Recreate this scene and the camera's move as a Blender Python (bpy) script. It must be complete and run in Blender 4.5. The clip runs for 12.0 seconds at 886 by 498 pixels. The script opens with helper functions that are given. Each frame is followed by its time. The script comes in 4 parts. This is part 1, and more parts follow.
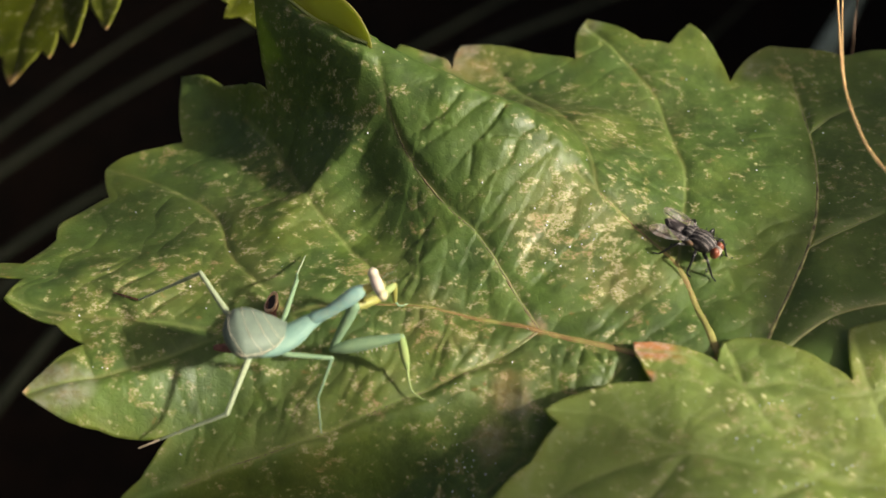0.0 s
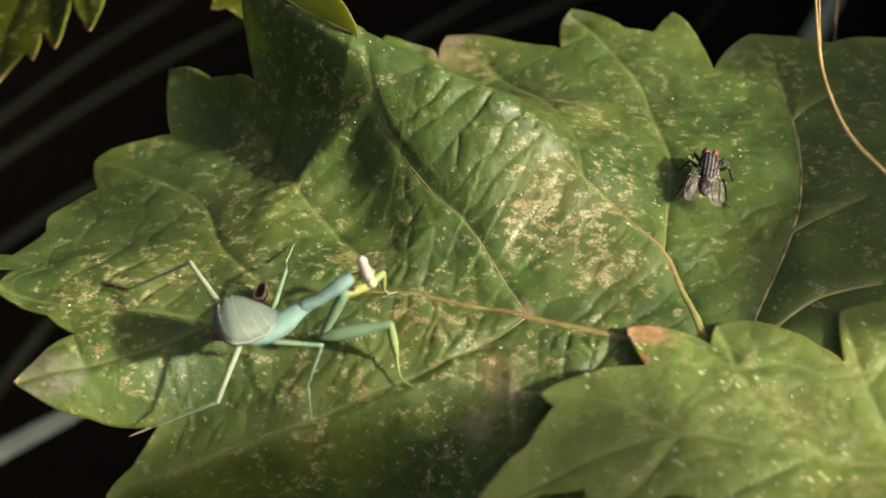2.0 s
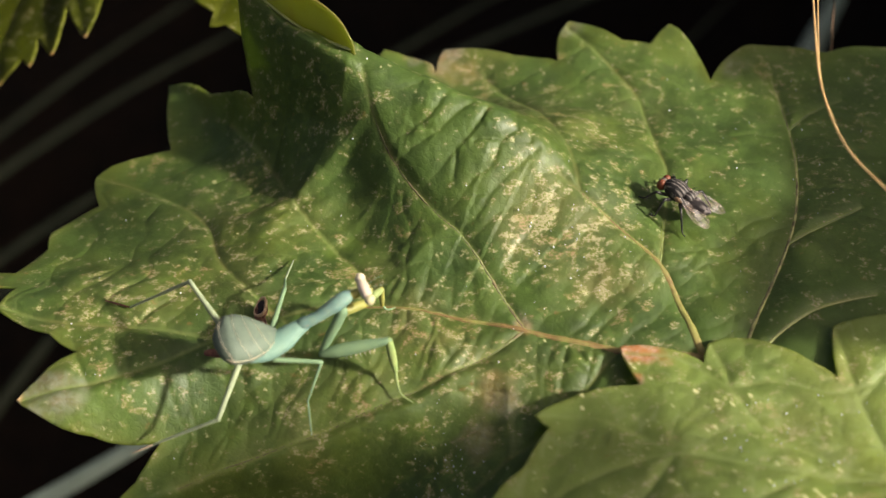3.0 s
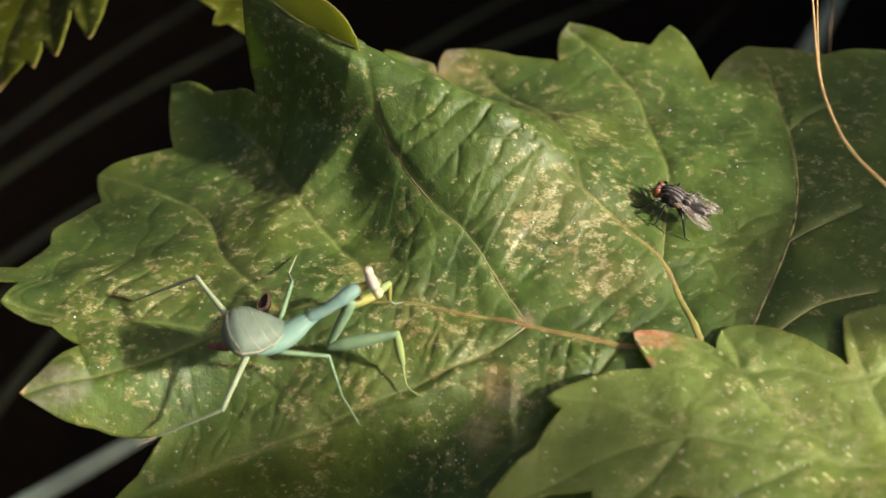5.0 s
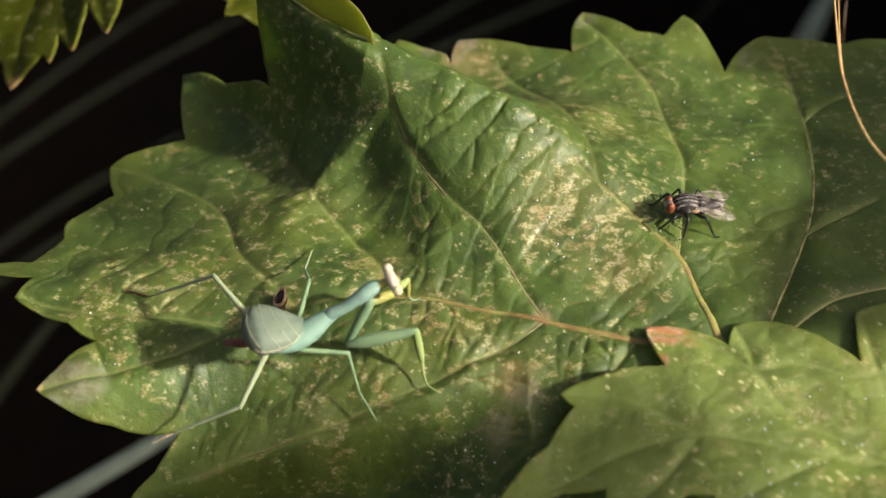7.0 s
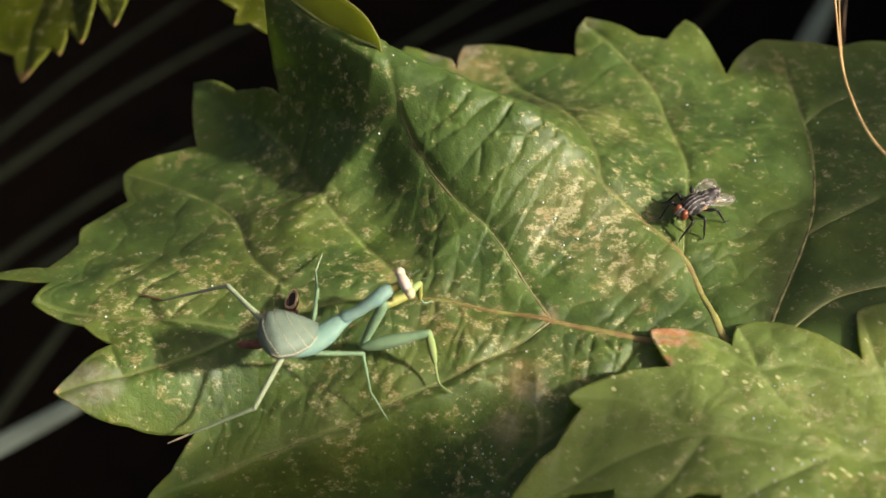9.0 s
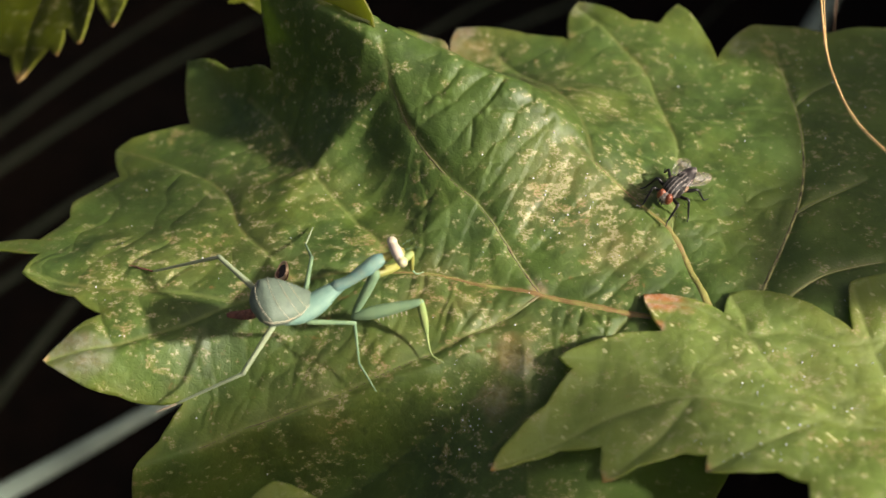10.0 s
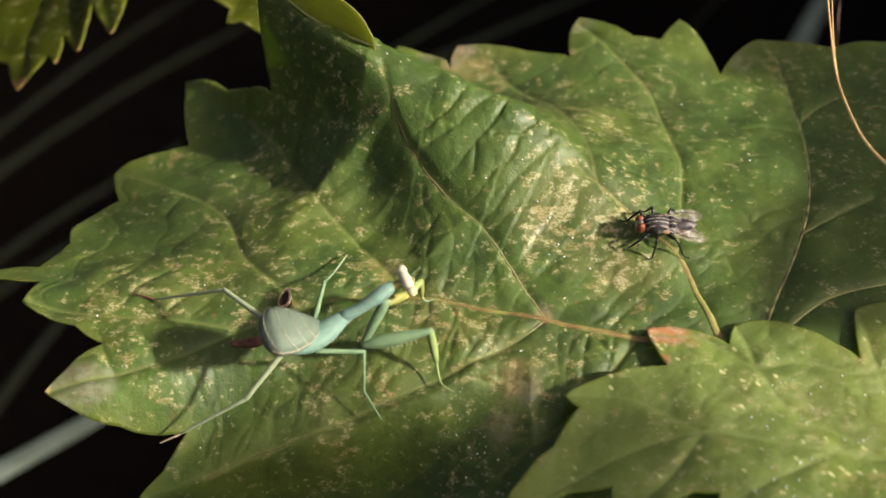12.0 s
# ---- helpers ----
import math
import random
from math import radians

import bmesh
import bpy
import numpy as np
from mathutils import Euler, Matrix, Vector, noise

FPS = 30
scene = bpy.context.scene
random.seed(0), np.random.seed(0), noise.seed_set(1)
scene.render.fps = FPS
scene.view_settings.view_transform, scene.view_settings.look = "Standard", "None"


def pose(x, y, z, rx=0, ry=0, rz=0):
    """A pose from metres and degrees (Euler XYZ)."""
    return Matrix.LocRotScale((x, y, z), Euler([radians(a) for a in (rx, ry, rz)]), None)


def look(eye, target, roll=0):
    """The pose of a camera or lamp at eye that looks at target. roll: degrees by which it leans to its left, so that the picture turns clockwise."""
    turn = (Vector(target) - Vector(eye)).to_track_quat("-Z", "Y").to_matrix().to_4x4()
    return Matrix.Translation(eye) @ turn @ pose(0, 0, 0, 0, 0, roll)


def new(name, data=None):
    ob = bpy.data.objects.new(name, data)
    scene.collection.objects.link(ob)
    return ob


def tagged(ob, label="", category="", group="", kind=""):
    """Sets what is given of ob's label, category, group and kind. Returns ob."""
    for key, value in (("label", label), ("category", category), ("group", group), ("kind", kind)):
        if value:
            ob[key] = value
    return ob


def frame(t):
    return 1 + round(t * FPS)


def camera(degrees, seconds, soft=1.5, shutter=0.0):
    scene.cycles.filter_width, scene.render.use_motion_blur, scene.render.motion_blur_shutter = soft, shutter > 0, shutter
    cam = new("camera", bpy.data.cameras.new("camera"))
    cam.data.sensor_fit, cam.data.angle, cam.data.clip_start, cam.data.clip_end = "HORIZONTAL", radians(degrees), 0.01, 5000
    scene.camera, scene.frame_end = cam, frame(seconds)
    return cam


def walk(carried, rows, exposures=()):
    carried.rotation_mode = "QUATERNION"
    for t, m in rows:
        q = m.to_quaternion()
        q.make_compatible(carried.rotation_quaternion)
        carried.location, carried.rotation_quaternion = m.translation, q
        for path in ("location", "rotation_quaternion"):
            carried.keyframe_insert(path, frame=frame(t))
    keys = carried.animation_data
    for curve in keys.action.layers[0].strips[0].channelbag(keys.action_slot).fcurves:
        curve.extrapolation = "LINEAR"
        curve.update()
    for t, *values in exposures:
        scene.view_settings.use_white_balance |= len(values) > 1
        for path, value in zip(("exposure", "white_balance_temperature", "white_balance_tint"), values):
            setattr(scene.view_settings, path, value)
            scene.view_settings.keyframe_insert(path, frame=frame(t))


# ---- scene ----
cam = camera(32.0, 12.0)

# ---- camera and its walk ----
PATH = [
    (0, (0.00868, -0.14170, 0.47747), (0.00552, 0.00971, 0.29778), -0.242),
    (0.5, (0.00721, -0.14331, 0.47614), (0.00565, 0.00835, 0.29663), 0.072),
    (1, (0.00541, -0.14192, 0.47806), (0.00509, 0.00833, 0.29736), 0.266),
    (1.5, (0.00628, -0.14233, 0.47851), (0.00645, 0.00780, 0.29771), 0.212),
    (2, (0.00848, -0.14419, 0.47778), (0.00744, 0.00709, 0.29795), -0.121),
    (2.5, (0.00545, -0.14113, 0.47945), (0.00734, 0.00889, 0.29858), 0.649),
    (3, (0.01040, -0.14317, 0.48080), (0.00771, 0.00774, 0.30068), -1.162),
    (3.2, (0.00803, -0.14324, 0.48068), (0.00776, 0.00629, 0.29939), -0.030),
    (4.8, (0.00734, -0.14409, 0.48208), (0.00754, 0.00626, 0.30147), -0.144),
    (5, (0.00798, -0.14682, 0.47896), (0.00732, 0.00663, 0.30097), -0.303),
    (5.5, (0.00688, -0.14210, 0.48171), (0.00644, 0.00876, 0.30152), -0.512),
    (6, (0.00592, -0.14264, 0.48141), (0.00629, 0.00814, 0.30115), -0.235),
    (6.5, (0.00549, -0.14358, 0.48043), (0.00551, 0.00678, 0.29983), -0.105),
    (8.3, (0.00292, -0.14297, 0.48379), (0.00404, 0.00615, 0.30217), -0.175),
    (8.5, (0.00362, -0.14896, 0.47985), (0.00454, 0.00262, 0.30027), 0.494),
    (9, (0.00448, -0.14679, 0.48407), (0.00366, 0.00379, 0.30365), -0.951),
    (9.5, (0.00287, -0.14874, 0.48147), (0.00372, 0.00201, 0.30120), 0.283),
    (10, (0.00517, -0.15255, 0.48018), (0.00516, 0.00029, 0.30167), -0.088),
    (10.5, (0.00488, -0.14987, 0.48375), (0.00515, 0.00146, 0.30396), -0.717),
    (11, (0.00388, -0.15028, 0.48324), (0.00498, 0.00174, 0.30404), -0.087),
    (11.5, (0.00477, -0.15195, 0.47975), (0.00555, 0.00274, 0.30284), -0.126),
    (12, (0.00351, -0.14703, 0.48228), (0.00458, 0.00446, 0.30262), -0.334),
]
EXPOSURE = 0.44
walk(cam, [(t, look(eye, target, roll)) for t, eye, target, roll in PATH], [(0.0, EXPOSURE, 7350, 9), (12.0, EXPOSURE, 7350, 9)])
cam.data.dof.use_dof, cam.data.dof.focus_distance, cam.data.dof.aperture_fstop = True, 0.236, 16.0

# ---- world, sun ----
SUN = Vector((0.80, -0.27, 0.55)).normalized()
sun = new("sun", bpy.data.lights.new("sun", "SUN"))
sun.data.energy, sun.data.angle, sun.data.color = 6.4, radians(3.0), (1.0, 0.97, 0.93)
sun.matrix_world = look(SUN * 3, (0, 0, 0))
world = bpy.data.worlds.new("sky")
scene.world = world
world.use_nodes = True
wn = world.node_tree.nodes
sky = wn.new("ShaderNodeTexSky")
sky.sky_type, sky.sun_disc = "NISHITA", False
sky.air_density, sky.dust_density, sky.ozone_density = 0.35, 8.0, 0.0
sky.sun_elevation, sky.sun_rotation = math.asin(SUN.z), math.atan2(SUN.x, SUN.y)
wn["Background"].inputs["Strength"].default_value = 0.125
world.node_tree.links.new(sky.outputs["Color"], wn["Background"].inputs["Color"])

# ---- materials ----
MM = 0.001


class Nodes:
    """A node material under construction: n.add(type, inputs, settings) returns the node."""

    def __init__(self, name):
        self.mat = bpy.data.materials.new(name)
        self.mat.use_nodes = True
        self.tree = self.mat.node_tree
        self.shader = self.tree.nodes["Principled BSDF"]
        self.out = self.tree.nodes["Material Output"]
        self.coord = self.tree.nodes.new("ShaderNodeTexCoord").outputs["Object"]

    def put(self, socket, value):
        if isinstance(value, bpy.types.NodeSocket):
            self.tree.links.new(value, socket)
        else:
            socket.default_value = value

    def noise(self, scale, detail=4.0, rough=0.55, at=None, out="Fac"):
        n = self.tree.nodes.new("ShaderNodeTexNoise")
        self.put(n.inputs["Vector"], at or self.coord)
        n.inputs["Scale"].default_value, n.inputs["Detail"].default_value, n.inputs["Roughness"].default_value = scale, detail, rough
        return n.outputs[out]

    def cells(self, scale, feature="DISTANCE_TO_EDGE", at=None, out="Distance"):
        n = self.tree.nodes.new("ShaderNodeTexVoronoi")
        n.feature = feature
        self.put(n.inputs["Vector"], at or self.coord)
        n.inputs["Scale"].default_value = scale
        return n.outputs[out]

    def warp(self, scale, amount):
        """Coordinates pushed about by noise."""
        m = self.tree.nodes.new("ShaderNodeVectorMath")
        m.operation = "MULTIPLY_ADD"
        self.put(m.inputs[0], self.noise(scale, 2, out="Color"))
        m.inputs[1].default_value = (amount,) * 3
        self.put(m.inputs[2], self.coord)
        return m.outputs[0]

    def stretched(self, along_x, along_y, turn):
        """Coordinates turned and then scaled unevenly, so that spots become dashes."""
        at = self.coord
        for key, value in (("Rotation", (0, 0, turn)), ("Scale", (along_x, along_y, 1.0))):
            m = self.tree.nodes.new("ShaderNodeMapping")
            self.put(m.inputs["Vector"], at)
            m.inputs[key].default_value = value
            at = m.outputs[0]
        return at

    def ramp(self, value, a, b, lo=0.0, hi=1.0):
        n = self.tree.nodes.new("ShaderNodeMapRange")
        n.interpolation_type = "SMOOTHSTEP"
        for key, v in (("Value", value), ("From Min", a), ("From Max", b), ("To Min", lo), ("To Max", hi)):
            self.put(n.inputs[key], v)
        return n.outputs["Result"]

    def math(self, how, a, b=0.0):
        n = self.tree.nodes.new("ShaderNodeMath")
        n.operation = how
        self.put(n.inputs[0], a)
        self.put(n.inputs[1], b)
        return n.outputs[0]

    def mix(self, fac, a, b):
        n = self.tree.nodes.new("ShaderNodeMix")
        n.data_type = "RGBA"
        self.put(n.inputs[0], fac)
        self.put(n.inputs[6], a if isinstance(a, bpy.types.NodeSocket) else (*a, 1))
        self.put(n.inputs[7], b if isinstance(b, bpy.types.NodeSocket) else (*b, 1))
        return n.outputs[2]

    def attribute(self, name):
        n = self.tree.nodes.new("ShaderNodeAttribute")
        n.attribute_name = name
        return n.outputs["Fac"]

    def bump(self, height, strength, distance):
        n = self.tree.nodes.new("ShaderNodeBump")
        n.inputs["Strength"].default_value, n.inputs["Distance"].default_value = strength, distance
        self.put(n.inputs["Height"], height)
        self.put(self.shader.inputs["Normal"], n.outputs["Normal"])
        return n.outputs["Normal"]

    def finish(self, colour, rough=0.5, **more):
        self.put(self.shader.inputs["Base Color"], colour if isinstance(colour, bpy.types.NodeSocket) else (*colour, 1))
        self.put(self.shader.inputs["Roughness"], rough)
        for key, v in more.items():
            self.put(self.shader.inputs[key.replace("_", " ")], v)
        return self.mat


def leaf_material(name, green, deep, specks=1.0, through_light=0.25, glow=(0.30, 0.42, 0.05), burn=((0.40, 0.19, 0.08), (0.50, 0.36, 0.20)), vein=((0.27, 0.30, 0.085), (0.22, 0.13, 0.045)), pale=1.0, gloss=0.65, dash=(0.85, 1.15, 0.0), dashes=0.0, net_tint=None, olive=(0.135, 0.165, 0.022)):
    """Vine leaf: mottled green, paler veins, cream stippling in clusters, yellowed margin, fine net of relief, light through the blade."""
    n = Nodes(name)
    base = n.mix(n.ramp(n.noise(75, 3), 0.35, 0.68), green, deep)
    base = n.mix(n.ramp(n.noise(48, 4, 0.6, at=n.stretched(1, 1, 1.1)), 0.46, 0.72, 0, 0.5), base, olive)
    base = n.mix(n.ramp(n.noise(520, 4, 0.6), 0.42, 0.75, 0, 0.45), base, [c * 1.55 for c in green])
    base = n.mix(n.ramp(n.noise(210, 4, 0.65), 0.45, 0.68, 0, 0.5), base, [c * 0.52 for c in deep])
    base = n.mix(n.math("MULTIPLY", n.attribute("edge"), n.ramp(n.noise(160, 3), 0.3, 0.6, 0.1, 0.6)), base, (0.20, 0.22, 0.035))
    # cross veins and the net between them
    crossing = n.ramp(n.attribute("rung"), 0.03, 0.26, 1, 0)
    base = n.mix(n.math("MULTIPLY", crossing, n.ramp(n.noise(240, 3), 0.35, 0.65, 0.05, 0.35)), base, vein[0])
    # crease shade painted in: darker green along cross veins, and net without net_tint
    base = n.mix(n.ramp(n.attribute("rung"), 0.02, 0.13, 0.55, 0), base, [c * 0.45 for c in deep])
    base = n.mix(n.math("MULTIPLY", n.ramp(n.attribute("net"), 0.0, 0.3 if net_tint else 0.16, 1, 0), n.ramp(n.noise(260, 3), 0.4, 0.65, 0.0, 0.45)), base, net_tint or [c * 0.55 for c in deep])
    base = n.mix(n.math("MULTIPLY", n.attribute("wear"), n.ramp(n.noise(120, 3), 0.3, 0.65, 0.12, 0.5)), base, (0.22, 0.205, 0.07))
    # stippling by leafhoppers: broken cream flecks in clusters, denser where the leaf is worn
    wear = n.attribute("wear")
    turned = n.stretched(*dash)
    cluster = n.math("ADD", n.noise(580, 3, 0.6, at=turned), n.math("MULTIPLY", n.noise(85, 2), 0.30))
    cluster = n.math("ADD", cluster, n.math("MULTIPLY", wear, 0.08 * specks))
    cluster = n.ramp(cluster, 0.714, 0.82)
    grain = n.ramp(n.math("ADD", n.noise(2500, 3, 0.6, at=turned), n.math("MULTIPLY", wear, 0.05)), 0.47, 0.60)
    dots = n.math("MULTIPLY", n.math("MULTIPLY", cluster, grain), specks)
    base = n.mix(n.math("MULTIPLY", cluster, 0.30 * specks), base, (0.30, 0.29, 0.075))
    tan = n.mix(n.ramp(n.noise(170, 3), 0.52, 0.68), [c * pale for c in (0.47, 0.44, 0.24)], [c * pale for c in (0.40, 0.29, 0.14)])
    base = n.mix(n.math("MULTIPLY", dots, 0.95), base, tan)
    pin = n.ramp(n.cells(560, "F1", at=n.warp(2600, 0.0014)), 0.08, 0.20, 1, 0)
    pin = n.math("MULTIPLY", pin, n.ramp(n.noise(300, 2), 0.47, 0.55))
    base = n.mix(n.math("MULTIPLY", pin, 0.8 * min(specks, 1.0)), base, [c * pale for c in (0.58, 0.56, 0.27)])
    if dashes:
        line = n.ramp(n.math("ADD", n.cells(430, "F1", at=n.stretched(0.72, 1.45, 0.85)), n.math("MULTIPLY", n.noise(900, 3), 0.34)), 0.27, 0.36, 1, 0)
        line = n.math("MULTIPLY", line, n.ramp(n.noise(150, 3), 0.40, 0.52))
        base = n.mix(n.math("MULTIPLY", line, dashes), base, (0.85, 0.82, 0.42))
    brown = n.math("MULTIPLY", n.ramp(n.noise(620, 3, 0.6, at=turned), 0.66, 0.74), n.ramp(n.noise(60, 2), 0.45, 0.6))
    base = n.mix(n.math("MULTIPLY", brown, 0.6 * specks), base, (0.30, 0.13, 0.05))
    base = n.mix(n.math("MULTIPLY", n.attribute("bleach"), n.ramp(n.noise(420, 4, 0.65), 0.3, 0.6, 0.45, 1.0)), base, n.mix(n.ramp(n.noise(900, 3), 0.4, 0.6), (0.33, 0.33, 0.25), (0.24, 0.19, 0.13)))
    base = n.mix(n.attribute("scorch"), base, n.mix(n.ramp(n.noise(700, 4, 0.65), 0.4, 0.6), *burn))
    base = n.mix(n.math("MULTIPLY", n.ramp(n.attribute("vein"), 0.08, 0.55, 1, 0), 0.6), base, n.mix(n.ramp(n.noise(130, 3), 0.4, 0.65), *vein))
    small = n.math("MULTIPLY", n.ramp(n.cells(1000, at=n.warp(900, 0.0009)), 0.0, 0.2), 0.45)
    height = n.math("ADD", small, n.math("MULTIPLY", n.noise(1700, 4), 0.6))
    normal = n.bump(height, 0.25, 0.0002)
    n.finish(base, n.ramp(n.noise(300, 3), 0.3, 0.7, 0.46, 0.64), Specular_IOR_Level=gloss)
    t = n.tree.nodes.new("ShaderNodeBsdfTranslucent")
    n.put(t.inputs["Color"], n.mix(n.math("MULTIPLY", dots, 0.5), glow, (0.4, 0.3, 0.1)))
    n.put(t.inputs["Normal"], normal)
    m = n.tree.nodes.new("ShaderNodeMixShader")
    m.inputs[0].default_value = through_light
    n.put(m.inputs[1], n.shader.outputs[0])
    n.put(m.inputs[2], t.outputs[0])
    n.put(n.out.inputs["Surface"], m.outputs[0])
    return n.mat


def plain_material(name, a, b, scale, rough=0.5, bump=0.3, depth=0.0001, **more):
    """Two tones mixed by noise, with fine relief."""
    n = Nodes(name)
    colour = n.mix(n.ramp(n.noise(scale, 4), 0.35, 0.65), a, b)
    n.bump(n.noise(scale * 4, 4), bump, depth)
    return n.finish(colour, rough, **more)


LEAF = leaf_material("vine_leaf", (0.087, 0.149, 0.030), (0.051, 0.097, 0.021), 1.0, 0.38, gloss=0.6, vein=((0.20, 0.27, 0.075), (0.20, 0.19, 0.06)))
LEAF_LOW = leaf_material("vine_leaf_bright", (0.210, 0.292, 0.072), (0.155, 0.232, 0.050), 0.75, 0.45, (0.42, 0.55, 0.06), ((0.58, 0.21, 0.08), (0.66, 0.42, 0.29)), ((0.28, 0.36, 0.12), (0.26, 0.32, 0.09)), pale=1.35, dashes=0.85, net_tint=(0.36, 0.43, 0.19), gloss=0.8, olive=(0.25, 0.27, 0.035))
LEAF_ROLL = leaf_material("vine_leaf_underside", (0.23, 0.25, 0.06), (0.18, 0.20, 0.05), 0.1, 0.55, (0.42, 0.47, 0.10), olive=(0.25, 0.26, 0.06))
# yellowish far leaves; the shade over them is put into these dark tones
LEAF_FAR = leaf_material("vine_leaf_yellowing_shaded", (0.042, 0.055, 0.003), (0.026, 0.037, 0.002), 0.4, 0.3, (0.20, 0.23, 0.004), vein=((0.05, 0.06, 0.006), (0.04, 0.05, 0.006)), gloss=0.12, olive=(0.06, 0.06, 0.004))
VEIN = plain_material("vein_skin", (0.235, 0.235, 0.066), (0.165, 0.105, 0.038), 210, 0.55, 0.7, 0.0002)
VEIN_BROWN = plain_material("brown_vein_skin", (0.16, 0.19, 0.07), (0.13, 0.095, 0.045), 420, 0.6, 0.6)
VEIN_GREEN = plain_material("green_vein_skin", (0.17, 0.22, 0.065), (0.14, 0.17, 0.05), 220, 0.55, 0.5)
VEIN_PATCHED = plain_material("patched_vein_skin", (0.30, 0.31, 0.12), (0.075, 0.065, 0.028), 480, 0.55, 0.6)
VEIN_PALE = plain_material("pale_vein_skin", (0.36, 0.40, 0.15), (0.28, 0.31, 0.10), 160, 0.5, 0.4)
# the deep shade under the vine is put into the soil's near-black tones
SHADED_SOIL = plain_material("soil", (0.0075, 0.006, 0.0042), (0.012, 0.008, 0.0055), 60, 0.95, 0.8, 0.004, Specular_IOR_Level=0.05)
# one grass in two tones: shade painted dark, sunlight painted pale
GRASS_SHADED = plain_material("shaded_grass_skin", (0.042, 0.052, 0.031), (0.031, 0.040, 0.024), 90, 0.7, Specular_IOR_Level=0.2)
GRASS_LIT = plain_material("lit_grass_skin", (0.35, 0.45, 0.36), (0.28, 0.36, 0.29), 90, 0.6)
BARK = plain_material("cane_bark", (0.10, 0.06, 0.035), (0.06, 0.035, 0.02), 120, 0.8, 0.8, 0.0006)
STRAW = plain_material("dry_tendril_skin", (0.50, 0.30, 0.13), (0.62, 0.42, 0.20), 300, 0.5)
DRY = plain_material("dry_bract", (0.20, 0.08, 0.05), (0.09, 0.035, 0.022), 500, 0.75, 0.9, 0.0006)
DRY_RIM = plain_material("dry_rim", (0.52, 0.38, 0.24), (0.40, 0.24, 0.14), 900, 0.6, 0.6)
FOOT = plain_material("mantis_foot_skin", (0.30, 0.24, 0.17), (0.22, 0.17, 0.12), 700, 0.6)
BLACK = plain_material("hollow_black", (0.008, 0.005, 0.005), (0.015, 0.008, 0.006), 900, 0.8)
# white skin of the small beads that imitate glints on the leaves
GLINT_BEAD = Nodes("dew").finish((0.86, 0.88, 0.88), 0.15, Transmission_Weight=0.25, IOR=1.33)

MANTIS_BLUE = plain_material("mantis_thorax_skin", (0.139, 0.244, 0.221), (0.174, 0.279, 0.227), 500, 0.6, 0.6, Subsurface_Weight=0.15, Subsurface_Scale=0.001, Specular_IOR_Level=0.3)
MANTIS_GREEN = plain_material("mantis_leg_skin", (0.153, 0.251, 0.146), (0.181, 0.279, 0.153), 500, 0.6, 0.6, Specular_IOR_Level=0.3)
MANTIS_GREY = plain_material("mantis_abdomen_skin", (0.107, 0.143, 0.111), (0.131, 0.172, 0.129), 700, 0.6, 0.6, Specular_IOR_Level=0.3)
MANTIS_PALE = plain_material("mantis_head_skin", (0.590, 0.476, 0.410), (0.574, 0.508, 0.377), 600, 0.45, 0.2)
MANTIS_YELLOW = plain_material("mantis_yellow_skin", (0.321, 0.293, 0.063), (0.265, 0.272, 0.077), 600, 0.45, 0.2)
MANTIS_LEG_PALE = plain_material("mantis_pale_leg_skin", (0.293, 0.348, 0.223), (0.265, 0.314, 0.189), 500, 0.6, 0.5, Specular_IOR_Level=0.3)
MANTIS_TURQUOISE = plain_material("mantis_turquoise_skin", (0.146, 0.258, 0.213), (0.181, 0.293, 0.232), 500, 0.6, 0.6, Specular_IOR_Level=0.3)
MANTIS_LIME = plain_material("mantis_lime_skin", (0.209, 0.293, 0.105), (0.244, 0.307, 0.112), 500, 0.6, 0.6, Specular_IOR_Level=0.3)
MANTIS_CREAM = plain_material("mantis_cream_skin", (0.558, 0.508, 0.328), (0.508, 0.459, 0.246), 600, 0.45, 0.2)
CREAM = plain_material("mantis_seam", (0.44, 0.43, 0.33), (0.42, 0.35, 0.24), 600, 0.5)


def fly_material():
    """Grey fly cuticle with black stripes lengthwise."""
    n = Nodes("fly_thorax_skin")
    s = n.tree.nodes.new("ShaderNodeSeparateXYZ")
    n.put(s.inputs[0], n.coord)
    wave = n.math("ABSOLUTE", n.math("SINE", n.math("MULTIPLY", s.outputs["Y"], 5600.0)))
    wave = n.math("ADD", wave, n.math("MULTIPLY", n.math("SUBTRACT", n.noise(1500, 3), 0.5), 2.2))
    n.bump(n.noise(2500, 3), 0.4, 0.0001)
    return n.finish(n.mix(n.ramp(wave, 0.1, 0.75), (0.17, 0.15, 0.14), (0.016, 0.014, 0.014)), 0.6, Specular_IOR_Level=0.3)


def chequer_material():
    """Abdomen of a flesh fly: grey and black patches that shade into each other."""
    n = Nodes("fly_abdomen_skin")
    k = n.tree.nodes.new("ShaderNodeTexChecker")
    n.put(k.inputs["Vector"], n.coord)
    k.inputs["Scale"].default_value = 900
    n.bump(n.noise(2500, 3), 0.4, 0.0001)
    return n.finish(n.mix(n.math("MULTIPLY", k.outputs["Fac"], n.ramp(n.noise(800, 2), 0.4, 0.75)), (0.022, 0.018, 0.018), (0.22, 0.19, 0.18)), 0.55, Specular_IOR_Level=0.3)


FLY_STRIPED, FLY_CHEQUER = fly_material(), chequer_material()
FLY_BLACK = plain_material("fly_leg_skin", (0.006, 0.006, 0.007), (0.014, 0.012, 0.012), 900, 0.4)
FLY_EYE = plain_material("fly_eye", (0.20, 0.052, 0.022), (0.12, 0.030, 0.014), 3000, 0.45, 0.4, 0.00004)
